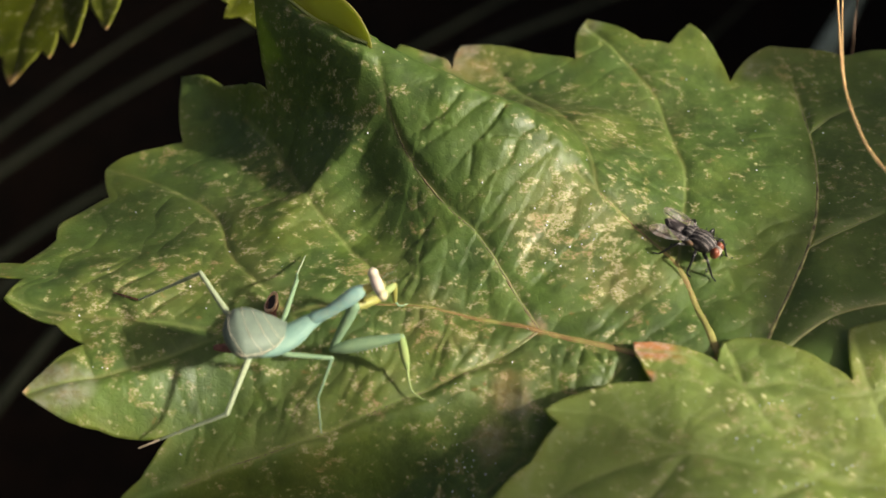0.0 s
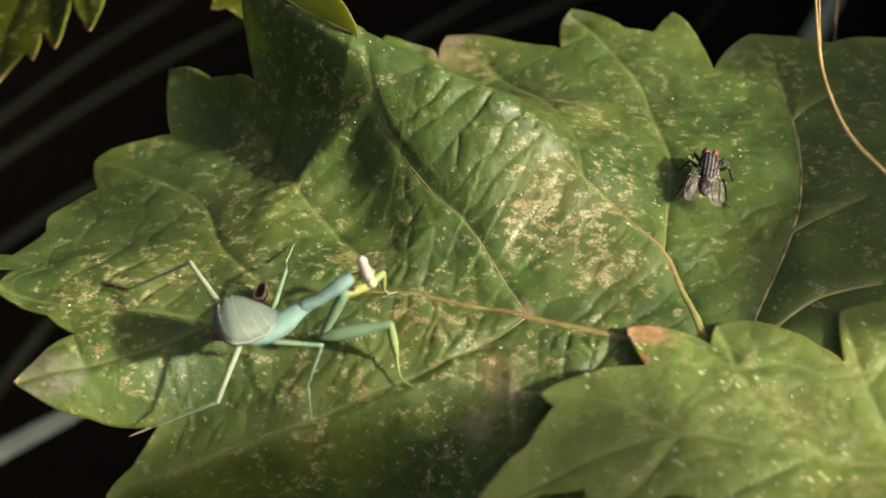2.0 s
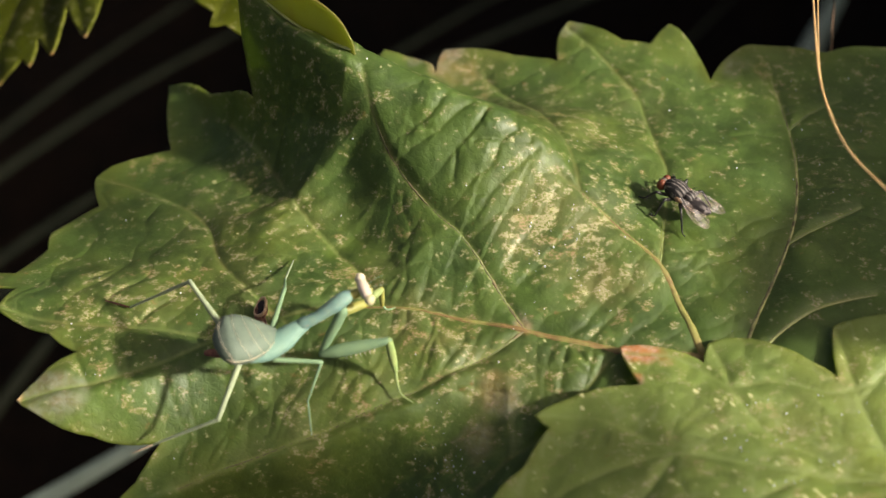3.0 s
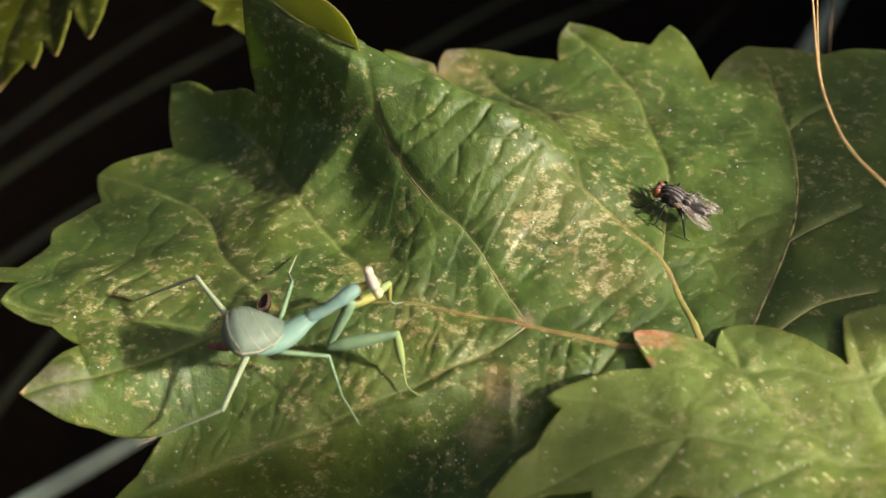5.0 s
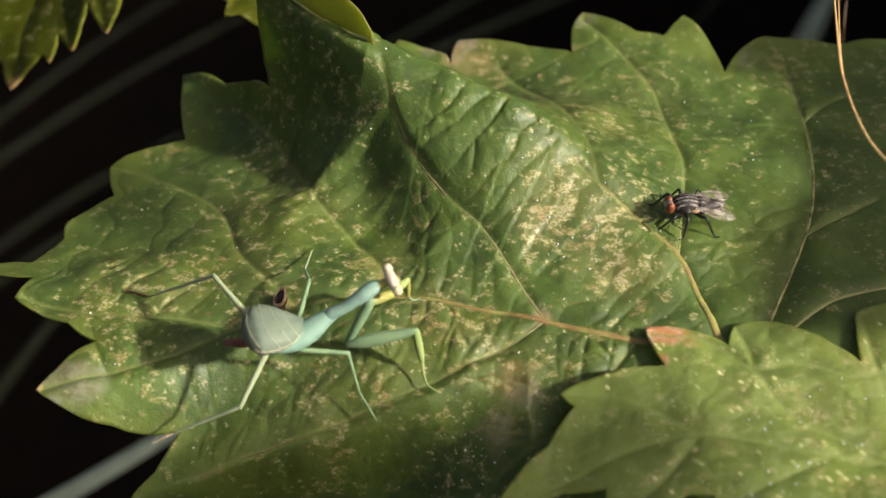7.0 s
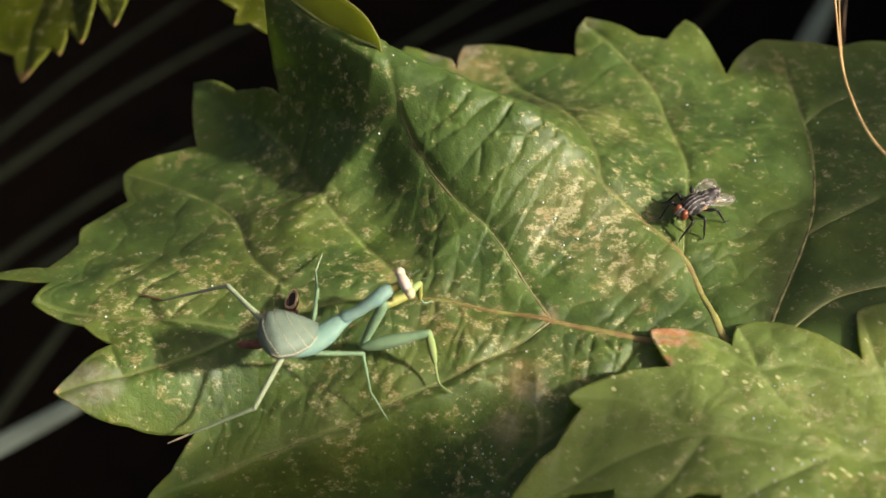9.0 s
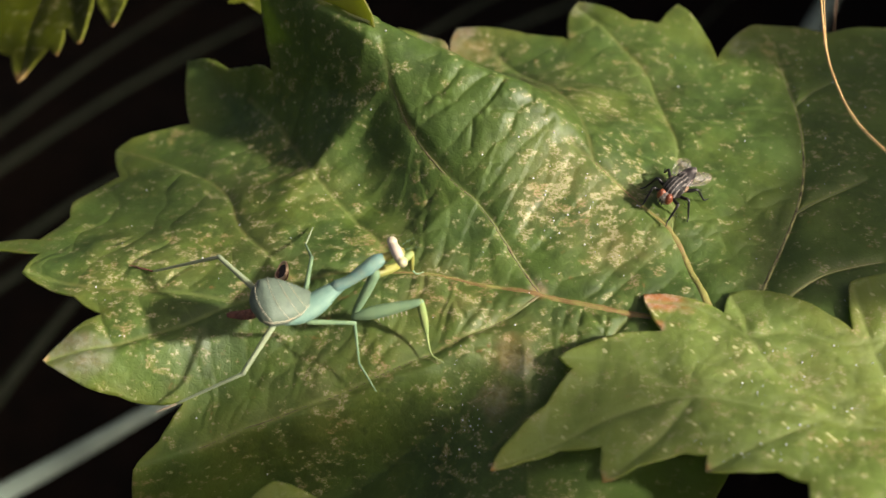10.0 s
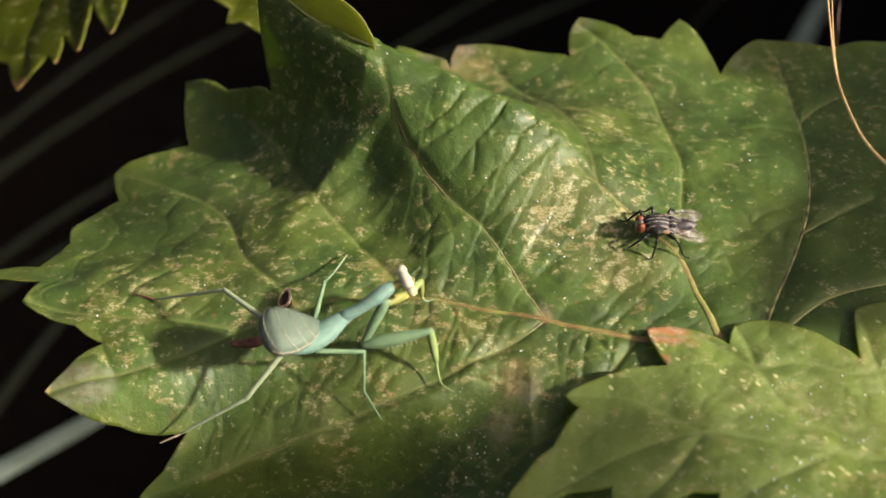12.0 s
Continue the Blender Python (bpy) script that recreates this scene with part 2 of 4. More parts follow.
FLY_FACE = plain_material("fly_face", (0.36, 0.31, 0.27), (0.10, 0.08, 0.07), 1500, 0.5)
FLY_TAN = plain_material("fly_wing_base", (0.24, 0.145, 0.085), (0.14, 0.08, 0.05), 1500, 0.5)


def wing_material():
    n = Nodes("fly_wing")
    return n.finish(n.mix(n.ramp(n.noise(600, 3), 0.4, 0.6), (0.26, 0.20, 0.17), (0.50, 0.45, 0.43)), 0.25, Alpha=n.ramp(n.noise(900, 3), 0.35, 0.65, 0.10, 0.34))


FLY_WING = wing_material()

# ---- mesh helpers ----


def part(name, data, material, parent=None, label="", smooth=True):
    """Links vertices and faces (or a bmesh) as one mesh object."""
    me = bpy.data.meshes.new(name)
    if isinstance(data, bmesh.types.BMesh):
        data.to_mesh(me)
        data.free()
    else:
        me.from_pydata([tuple(v) for v in data[0]], [], data[1])
    me.materials.append(material)
    me.polygons.foreach_set("use_smooth", [smooth] * len(me.polygons))
    ob = new(name, me)
    ob.parent = parent
    if label:
        ob["label"] = label
    return ob


def thing(name, place, label, category, group="", kind=""):
    ob = new(name)
    ob.location = place
    ob.empty_display_size = 0.005
    return tagged(ob, label, category, group, kind)


def spline(points, steps):
    """Smooth line (Catmull-Rom) through points, steps per stretch. Points may carry more columns than three."""
    p = np.array(points, float)
    p = np.vstack([2 * p[0] - p[1], p, 2 * p[-1] - p[-2]])
    out = []
    for i in range(1, len(p) - 2):
        for t in np.arange(steps) / steps:
            a, b, c, d = p[i - 1], p[i], p[i + 1], p[i + 2]
            out.append(0.5 * (2 * b + (c - a) * t + (2 * a - 5 * b + 4 * c - d) * t * t + (3 * b - a - 3 * c + d) * t ** 3))
    return np.array(out + [p[-2]])


def tube(points, sides=10, flat=1.0, steps=4, up=(0, 0, 1), cap=True):
    """A rounded limb along points (x, y, z, radius) in mm; flat squeezes it along the up side. Returns vertices in metres, and faces."""
    p = spline(points, steps) if len(points) > 2 or steps > 1 else np.array(points, float)
    if cap:
        a, b = p[0], p[-1]
        u, v = p[1, :3] - a[:3], p[-2, :3] - b[:3]
        u, v = u / np.linalg.norm(u), v / np.linalg.norm(v)
        first = [np.r_[a[:3] - u * a[3] * k, a[3] * r] for k, r in ((0.95, 0.12), (0.75, 0.62))]
        last = [np.r_[b[:3] - v * b[3] * k, b[3] * r] for k, r in ((0.75, 0.62), (0.95, 0.12))]
        p = np.vstack([first, p, last])
    verts, faces = [], []
    for i, q in enumerate(p):
        w = p[min(i + 1, len(p) - 1), :3] - p[max(i - 1, 0), :3]
        w = w / (np.linalg.norm(w) + 1e-9)
        side = np.cross(w, up)
        side = side / (np.linalg.norm(side) + 1e-9)
        top = np.cross(side, w)
        for k in range(sides):
            a = 2 * math.pi * k / sides
            verts.append((q[:3] + q[3] * (math.cos(a) * side + flat * math.sin(a) * top)) * MM)
    for i in range(len(p) - 1):
        for k in range(sides):
            j = (k + 1) % sides
            faces.append((i * sides + k, i * sides + j, (i + 1) * sides + j, (i + 1) * sides + k))
    faces.append(tuple(range(sides))[::-1])
    faces.append(tuple(range((len(p) - 1) * sides, len(p) * sides)))
    return verts, faces


def egg(centre, radii, turn=(0, 0, 0), rings=10, sides=16, taper=0.0):
    """An egg-shaped body in mm; taper narrows it towards +x."""
    e = Euler([radians(a) for a in turn]).to_matrix()
    verts, faces = [], []
    for i in range(rings + 1):
        f = math.pi * i / rings
        for k in range(sides):
            a = 2 * math.pi * k / sides
            r = max(math.sin(f), 0.02)
            x = -math.cos(f)
            s = 1 - taper * (x + 1) / 2
            v = Vector((x * radii[0], r * math.cos(a) * radii[1] * s, r * math.sin(a) * radii[2] * s))
            verts.append((e @ v + Vector(centre)) * MM)
    for i in range(rings):
        for k in range(sides):
            j = (k + 1) % sides
            faces.append((i * sides + k, (i + 1) * sides + k, (i + 1) * sides + j, i * sides + j))
    return verts, faces

# ---- the form of the large leaf, in millimetres over its mean level ----
LEVEL = 300.0
SINK = -0.8
SPOTS = ((20, -6, -2), (40, 3, 2), (-55, -15, -6), (-38, 44, -6.5), (-46, 40, -12.5), (59, 7, 3), (63, 19, 2), (54, 50, -4), (8, 60, -5),
         (-45, -13, 2), (-19, -2, -1), (-49, 28, -11.5), (-34, 16, -3.5), (47, 58, 0), (2, 8, -3), (92, 30, -2), (-18, -44, -13),
         (30, -40, -8), (22, 12, 8.5), (36, 9, 1), (-34, -33, -13), (-33, -22, -1.5))
CREST = ((44, -2, 0, 7), (40, 3, 0.5, 8), (36, 8.6, 1.4, 10), (31.5, 13.6, 2.5, 12), (27, 17.3, 4.4, 13), (22.5, 20.2, 6.8, 14), (17, 23, 10, 14.5), (4, 28, 16.0, 14), (-6.6, 31.2, 22.0, 12.5), (-14.5, 37.2, 25.2, 7), (-24.3, 47.2, 27.7, 4.5), (-34, 57, 28.8, 4.5))

FOLD = ((20, -9), (14.2, -12.6), (2.3, -18.2), (-8.5, -21.2), (-22.6, -23.0), (-43.7, -30.4))
AXIS = ((33.2, -10.9), (19.7, -7.1), (-0.7, -1.5), (-12.5, -1.6), (-25.6, -6.5), (-36.7, -12.2), (-53, -16.5))
TROUGH = ((12.1, 8.1), (7, 13.5), (0.9, 19.6), (-1.6, 23), (-4.5, 29.5))

def along(x, y, line):
    """Distance (signed, to the left of the line positive), way along it and blend of the last columns, for arrays x, y."""
    best, side, way, cols = np.full(x.shape, 1e9), np.ones(x.shape), np.zeros(x.shape), np.zeros(x.shape + (len(line[0]) - 2,))
    run = 0.0
    for a, b in zip(line, line[1:]):
        dx, dy = b[0] - a[0], b[1] - a[1]
        size = math.hypot(dx, dy)
        k = np.clip(((x - a[0]) * dx + (y - a[1]) * dy) / size ** 2, 0, 1)
        ex, ey = x - a[0] - k * dx, y - a[1] - k * dy
        d = np.hypot(ex, ey)
        near = d < best
        best = np.where(near, d, best)
        side = np.where(near, np.sign(dx * ey - dy * ex), side)
        way = np.where(near, run + k * size, way)
        for i in range(cols.shape[-1]):
            cols[..., i] = np.where(near, a[2 + i] + k * (b[2 + i] - a[2 + i]), cols[..., i])
        run += size
    return best * np.where(side == 0, 1, side), way, cols


def form(x, y):
    """Height of the blade without its fine relief."""
    x, y = np.asarray(x, float), np.asarray(y, float)
    total, weight = np.zeros(x.shape), np.full(x.shape, 1e-6)
    for sx, sy, sz in SPOTS:
        w = np.exp(-((x - sx) ** 2 + (y - sy) ** 2) / (2 * 13.0 ** 2))
        total, weight = total + w * sz, weight + w
    d, way, cols = along(x, y, CREST)
    h, wide = cols[..., 0], cols[..., 1]
    near = np.exp(-(np.abs(d) / wide) ** 1.6)
    far = np.exp(-(np.maximum(np.abs(d) - 2.6 * np.clip((way - 45) / 15, 0, 1) * np.clip((72 - way) / 6, 0, 1), 0) / 7.5) ** 1.7)
    # a trough beside the branch vein that climbs the ridge
    d2, way2, _ = along(x, y, TROUGH)
    t = np.maximum(d2, 0) / 5.0
    dip = 7.6 * np.exp(-(t - 1) ** 2 * np.where(t > 1, 0.3, 1)) * np.sqrt(t) * np.clip((way2 - 4) / 22, 0, 1) * np.clip((27 - way2) / 5, 0.7, 1) * np.clip((np.abs(d) - 1) / 4, 0, 1)
    # the blade falls off below the vein that runs to its lower margin
    d3, _, _ = along(x, y, FOLD)
    k = np.clip(d3 / 6, 0, 1)
    fall = 0.55 * np.minimum(x - 17, 0) * k * k * (3 - 2 * k)
    # below the midrib the blade tilts away from the sun
    d4, _, _ = along(x, y, AXIS)
    k = np.clip(d4 / 11, 0, 1)
    tilt = k * k * (3 - 2 * k) * (0.3 * 4 * np.logaddexp(0, (x + 31) / 4) - 0.3 * 4 * np.logaddexp(0, (x + 8) / 4) - 7) * np.clip((18 - x) / 14, 0, 1)
    return total / weight + fall + tilt + h * np.where(d > 0, near, far) - dip


def inside(x, y, ring):
    hit = np.zeros(x.shape, bool)
    for (ax, ay), (bx, by) in zip(ring, np.roll(ring, -1, axis=0)):
        if ay != by:
            hit ^= ((ay > y) != (by > y)) & (x < (bx - ax) * (y - ay) / (by - ay) + ax)
    return hit


def rim(outline, step=1.0, swell=0.05):
    """The margin: from tooth to notch each stretch swells a little outwards and is slightly uneven."""
    p = np.array(outline, float)
    area = np.sum(p[:, 0] * np.roll(p[:, 1], -1) - np.roll(p[:, 0], -1) * p[:, 1])
    out = []
    for a, b in zip(p, np.roll(p, -1, axis=0)):
        d = b - a
        size = np.linalg.norm(d)
        normal = np.array((d[1], -d[0])) / size * (1 if area > 0 else -1)
        k = max(2, int(size / step))
        for i in range(k):
            t = i / k
            wave = 0.10 * noise.noise((a[0] + d[0] * t, a[1] + d[1] * t, 3.0)) if 0 < i else 0
            out.append(a + d * t + normal * (4 * t * (1 - t) * size * swell + wave))
    return np.array(out)


def blade(name, outline, veins, height, material, cell=0.5, relief=1.0, wear=(), scorch=(), parent=None, bleach=(), thick=0.3, origin=(0, 0, 0), period=2.4, netting=0.17, calm=0.34, quilt=(), rungs=()):
    """A leaf blade: outline and veins in mm in plan; height(x, y) in mm. It bulges between the veins, the cross veins (rungs) and the net whose meshes measure period."""
    from mathutils import geometry
    ring = rim(outline)
    lo, hi = ring.min(0), ring.max(0)
    gx, gy = np.meshgrid(np.arange(lo[0], hi[0], cell), np.arange(lo[1], hi[1], cell * 0.87))
    gx = gx + (np.arange(gx.shape[0]) % 2)[:, None] * cell / 2
    rng = np.random.default_rng(5)
    gx, gy = gx + rng.uniform(-.1, .1, gx.shape) * cell, gy + rng.uniform(-.1, .1, gy.shape) * cell
    gx, gy = gx.ravel(), gy.ravel()
    ok = inside(gx, gy, ring)
    gx, gy = gx[ok], gy[ok]
    d, _, _ = along(gx, gy, [tuple(q) for q in np.vstack([ring, ring[:1]])])
    gx, gy = gx[np.abs(d) > cell * 0.55], gy[np.abs(d) > cell * 0.55]
    flat = [Vector(q) for q in ring] + [Vector(q) for q in zip(gx, gy)]
    k = len(ring)
    cdt = geometry.delaunay_2d_cdt(flat, [], [list(range(k))], 1, 1e-5)
    xy = np.array([tuple(v) for v in cdt[0]])
    x, y = xy[:, 0], xy[:, 1]
    z = height(x, y)
    near = np.full(len(x), 9.0)
    wobble = np.array([noise.noise((a / 7, b / 7, 0.3)) for a, b in xy])
    fine = np.array([noise.noise((a / 2.2, b / 2.2, 4.3)) for a, b in xy])
    for v in veins:
        d, _, _ = along(x, y, [tuple(q) for q in spline([q[:2] for q in v], 5)])
        near = np.minimum(near, np.abs(d))
    cross = np.full(len(x), 9.0)
    for line in rungs:
        line = spline(line, 3)
        lo, hi = line.min(0) - 4, line.max(0) + 4
        ok = (x > lo[0]) & (x < hi[0]) & (y > lo[1]) & (y < hi[1])
        if ok.any():
            d, _, _ = along(x[ok], y[ok], [tuple(q) for q in line])
            cross[ok] = np.minimum(cross[ok], np.abs(d))
    # polygonal net of the smallest veins
    net = np.empty(len(x))
    for i in range(len(x)):
        dist = noise.voronoi((x[i] / period + 0.25 * wobble[i] + 0.12 * fine[i], y[i] / period + 0.3 * fine[i], 7.3))[0]
        net[i] = (dist[1] - dist[0]) * 0.5 * period
    strong = np.full(len(x), calm)
    for bx, by, r in quilt:
        strong = np.maximum(strong, 1.05 * np.exp(-((x - bx) ** 2 + (y - by) ** 2) / r ** 2))
    strong = strong * np.clip(0.9 + 0.5 * wobble, 0.4, 1.3)
    z = z + 0.7 * wobble + SINK + relief * (0.55 * (1 - np.exp(-near / 1.3)) + (1 - np.exp(-near / 0.9)) * strong * (0.40 * (1 - np.exp(-cross / 0.34)) + 0.42 * (1 - np.exp(-cross / 1.4)) + netting * (1 - np.exp(-net / 0.4))) + 0.06 * fine)
    d, _, _ = along(x, y, [tuple(q) for q in np.vstack([ring, ring[:1]])])
    edge = np.exp(-np.abs(d) / 1.0)
    spots = np.zeros(len(x))
    for wx, wy, r, a in wear:
        spots = np.maximum(spots, a * np.exp(-((x - wx) ** 2 + (y - wy) ** 2) / r ** 2 + 0.9 * fine))
    burnt = np.zeros(len(x))
    for wx, wy, r, a in scorch:
        burnt = np.maximum(burnt, a * np.clip(1.6 - np.hypot(x - wx, y - wy) / r * 1.1 + 0.9 * fine, 0, 1))
    dry = np.zeros(len(x))
    for wx, wy, r, a in bleach:
        dry = np.maximum(dry, a * np.clip(1.5 - np.hypot(x - wx, y - wy) / r * 1.1 + 0.7 * fine, 0, 1))
    verts = np.c_[x, y, z] * MM + np.array((0, 0, LEVEL * MM)) - np.array(origin)
    ob = part(name, (verts, [tuple(f) for f in cdt[2]]), material, parent)
    for key, values in (("vein", near), ("rung", cross), ("net", net), ("edge", edge), ("wear", spots), ("scorch", burnt), ("bleach", dry)):
        ob.data.attributes.new(key, "FLOAT", "POINT").data.foreach_set("value", np.clip(values, 0, 2).astype(np.float32))
    # thickness: the sheet grows downwards
    m = ob.modifiers.new("thickness", "SOLIDIFY")
    m.thickness, m.offset = thick * MM, -1
    return ob


def rungs_between(a, b, count, rng, lean=0.0, fork=0.5):
    """Wavering cross veins from vein a to vein b, evenly spaced, some of them forked."""
    def even(line):
        p = spline([q[:2] for q in line], 10)
        run = np.r_[0, np.cumsum(np.hypot(*np.diff(p, axis=0).T))]
        return np.c_[[np.interp(np.linspace(0, run[-1], 121), run, p[:, k]) for k in (0, 1)]].T

    a, b = even(a), even(b)
    out = []
    for i in range(count):
        t = (i + 0.5 + rng.uniform(-0.25, 0.25)) / count
        p = a[int(t * (len(a) - 1))]
        q = b[int(min(max(t + lean + rng.uniform(-0.03, 0.03), 0), 1) * (len(b) - 1))]
        d = q - p
        n = np.array((-d[1], d[0]))
        bow = rng.uniform(0.02, 0.12)
        steps = max(3, int(np.linalg.norm(d) / 3))
        line = [p + d * k / steps + n * (bow * 4 * k / steps * (1 - k / steps) + (rng.uniform(-0.05, 0.05) if 0 < k < steps else 0)) for k in range(steps + 1)]
        out.append(line)
        if rng.random() < fork and steps > 3:
            k = rng.randint(1, steps - 2)
            turn = n / np.linalg.norm(n) * rng.choice((-1, 1))
            out.append([line[k], line[k] + turn * 1.6 + d * 0.12, line[k] + turn * rng.uniform(2.4, 3.4) + d * 0.2])
    return out


def rib(name, line, radii, height, material, parent, origin=(0, 0, 0), sunk=(0.3, 0.3), label=""):
    """A vein that stands out of the blade: a tapering rod along its surface; sunk: how many radii it lies below it, at its base and its tip."""
    p = spline([q[:2] for q in line], 12)
    r = np.interp(np.linspace(0, 1, len(p)), np.linspace(0, 1, len(radii)), radii)
    r = r * np.array([1 + 0.4 * noise.noise((a / 1.3, b / 1.3, 7.0)) for a, b in p])
    z = height(p[:, 0], p[:, 1]) + np.array([0.7 * noise.noise((a / 7, b / 7, 0.3)) for a, b in p]) + SINK - np.linspace(*sunk, len(p)) * r + 0.05
    o = np.array(origin) / MM
    pts = np.c_[p, z + LEVEL, r] - np.array((*o, 0))
    return part(name, tube(pts, 8, steps=1), material, parent, label)


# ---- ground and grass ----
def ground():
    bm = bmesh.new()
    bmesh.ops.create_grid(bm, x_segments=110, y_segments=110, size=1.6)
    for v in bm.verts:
        # unseen rise added on the right to keep the sun off the soil
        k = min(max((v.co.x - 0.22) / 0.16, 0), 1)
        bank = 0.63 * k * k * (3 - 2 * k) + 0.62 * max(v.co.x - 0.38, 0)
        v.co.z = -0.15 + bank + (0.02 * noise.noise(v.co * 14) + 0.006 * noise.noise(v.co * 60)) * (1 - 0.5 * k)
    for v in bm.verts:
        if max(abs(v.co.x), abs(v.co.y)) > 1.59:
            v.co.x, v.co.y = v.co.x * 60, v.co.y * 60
    ob = part("ground", bm, SHADED_SOIL)
    tagged(ob, "bare soil coloured near black for shade, with an added bank", "soil", kind="structure")


def grass_blade(a, b, wide, sag, material, label):
    """A long blade with a fold along its middle, from a to b (mm)."""
    a, b = np.array(a, float), np.array(b, float)
    verts, faces = [], []
    way = (b - a) / np.linalg.norm(b - a)
    root = a - way * np.array((90, 90, 0)) + np.array((0, 0, -172 - a[2]))
    line = spline((root, a - way * 30 - np.array((0, 0, 25)), a, 0.5 * (a + b) + np.array((0, 0, sag)), b), 8)
    side = np.cross(way, (0, 0, 1))
    side /= np.linalg.norm(side)
    side = side * 0.95 - np.array((0, 0, 0.3))
    count = len(line) - 1
    for i in range(count + 1):
        t = i / count
        c = line[i]
        w = wide / 2 * (1 - 0.75 * t ** 3)
        up = np.cross(side, way)
        for k, u in ((-1, 0.0), (0, -0.22), (1, 0.0)):
            verts.append((c + side * w * k + up * w * u) * MM)
    for i in range(count):
        for k in (0, 1):
            faces.append((i * 3 + k, i * 3 + k + 1, i * 3 + k + 4, i * 3 + k + 3))
    ob = part("grass_blade", (verts, faces), material)
    m = ob.modifiers.new("thickness", "SOLIDIFY")
    m.thickness = 0.3 * MM
    return tagged(ob, label, "grass blade", "grass under the vine")


def grasses():
    dim, pale = "grass blade in a dark green that paints its shade, out of focus", "pale grey-green grass blade painted as sunlit, out of focus below the leaf"
    grass_blade((-205, 235, 30), (-60, 360, 45), 4.1, 8, GRASS_SHADED, dim)
    grass_blade((-205, 258, 28), (-95, 372, 45), 3.6, 6, GRASS_SHADED, dim)
    grass_blade((-190, 198, 30), (-95, 278, 45), 4.1, 6, GRASS_SHADED, dim)
    grass_blade((-190, 183, 28), (-95, 255, 45), 4.4, 6, GRASS_SHADED, dim)
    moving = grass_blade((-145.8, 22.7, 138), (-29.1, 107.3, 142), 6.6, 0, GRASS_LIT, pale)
    grass_blade((-165, 130, 30), (-115, 220, 45), 4.9, 4, GRASS_SHADED, dim)
    grass_blade((-40, 299, 38), (90, 375, 45), 4.4, 4, GRASS_SHADED, dim)
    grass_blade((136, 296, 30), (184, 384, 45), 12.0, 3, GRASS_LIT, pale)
    grass_blade((-40, 320, 30), (60, 395, 40), 3.1, 3, GRASS_SHADED, dim)
    grass_blade((60, 290, 20), (140, 390, 30), 2.2, 3, GRASS_SHADED, dim)
    return moving


# ---- the large vine leaf ----
OUTLINE = ((-37.0, -25.3), (-33.6, -20.1), (-43.1, -20.6), (-49.3, -19.4), (-54, -16.6), (-51.4, -13.3), (-46.2, -8.9), (-51, -5.2), (-56.1, -2.7), (-59.9, 0.2), (-58.1, 4.9), (-63.9, 6.2), (-69.6, 8.0), (-59.3, 9.1), (-56.0, 16.3), (-56.3, 20.0), (-49.4, 26.4), (-51.2, 33.6), (-46.5, 36.5), (-38.8, 38.7), (-40.3, 51.8), (-32.3, 46.4), (-23.5, 38.8), (-23.8, 40.2), (-24.5, 42.6), (-25.0, 45.7), (-24.7, 48), (-20.8, 44.4), (-14.8, 38.3), (-9.6, 34.3), (-6.3, 32.4), (-4.2, 55), (-2.8, 58.3), (0.7, 56.9), (5.6, 54), (6.3, 51.6), (7.7, 58.4), (20, 55.7), (27.3, 52.8), (27.8, 59.3), (29.7, 62.8))
OUTLINE_RIGHT = ((38.6, 56.6), (43.4, 55.9), (47.1, 60.4), (50.3, 56.1), (53, 47.3), (55.8, 52.2), (60.1, 55.4), (73.7, 54.5), (84, 55), (92, 44), (98, 30), (104, 12), (92, 2), (76, -7), (62, -20), (52, -17), (48, -30), (36, -46), (12, -56), (-12, -54), (-28, -50), (-43, -38), (-40.9, -30.7))
MIDRIB = ((51, -15), (45.7, -12.8), (33.2, -10.9), (19.7, -7.1), (11.9, -4.8), (-0.7, -1.5), (-12.5, -1.6), (-25.6, -6.5), (-36.7, -12.2), (-53, -16.5))
SIDE_VEIN = ((51.7, -12.8), (52.2, -9), (59.8, 7.2), (63, 18.9), (64.1, 33.8), (63.5, 48.1))
BASE_VEIN = ((51.5, -14.6), (55.6, -10.1), (62.1, -5.3), (71.4, -2.8))
LOBE_VEIN = ((51, -15), (45.7, -12.8), (43.2, -5.6), (40.1, 3.1), (33.0, 10.6), (28.6, 14.4), (24.8, 17.2), (17, 22.8), (4, 28), (-5.4, 30.6))
BRANCHES = (((19.7, -7.1), (12, 6.2), (7, 11.7), (1, 18.5), (-1.6, 22.4), (-3.4, 26.1), (-4.5, 29.8)),
            ((19.7, -7.1), (14.2, -10.8), (2.3, -16.4), (-8.7, -20.0), (-23.5, -23.5), (-30.9, -26.1)),
            ((-0.7, -1.5), (-5.1, 5.2), (-10.7, 12.6), (-16.3, 20.4), (-20.7, 29.5), (-28.1, 40.4)),
            ((-15.8, -3.6), (-23.1, 3.9), (-27.1, 9.4), (-31.1, 20.0), (-41.7, 29.2), (-51.0, 33.6)),
            ((40.1, 3.1), (42.8, 20.4), (41.7, 30.2), (39.5, 44.9), (29.6, 61.1)),
            ((28.6, 14.4), (27.2, 23.3), (22, 38.6), (15, 50.7)),
            ((59.8, 7.2), (65.6, 11.1), (72.4, 14.9)),
            ((64.1, 33.8), (68.9, 38.7), (74.2, 41.8)),
            ((-25.6, -6.5), (-38.4, -4.4), (-49.6, -2.9), (-58.9, 0.3)),
            ((33.2, -10.9), (26.9, -18), (20.3, -24), (12.3, -28.8)))


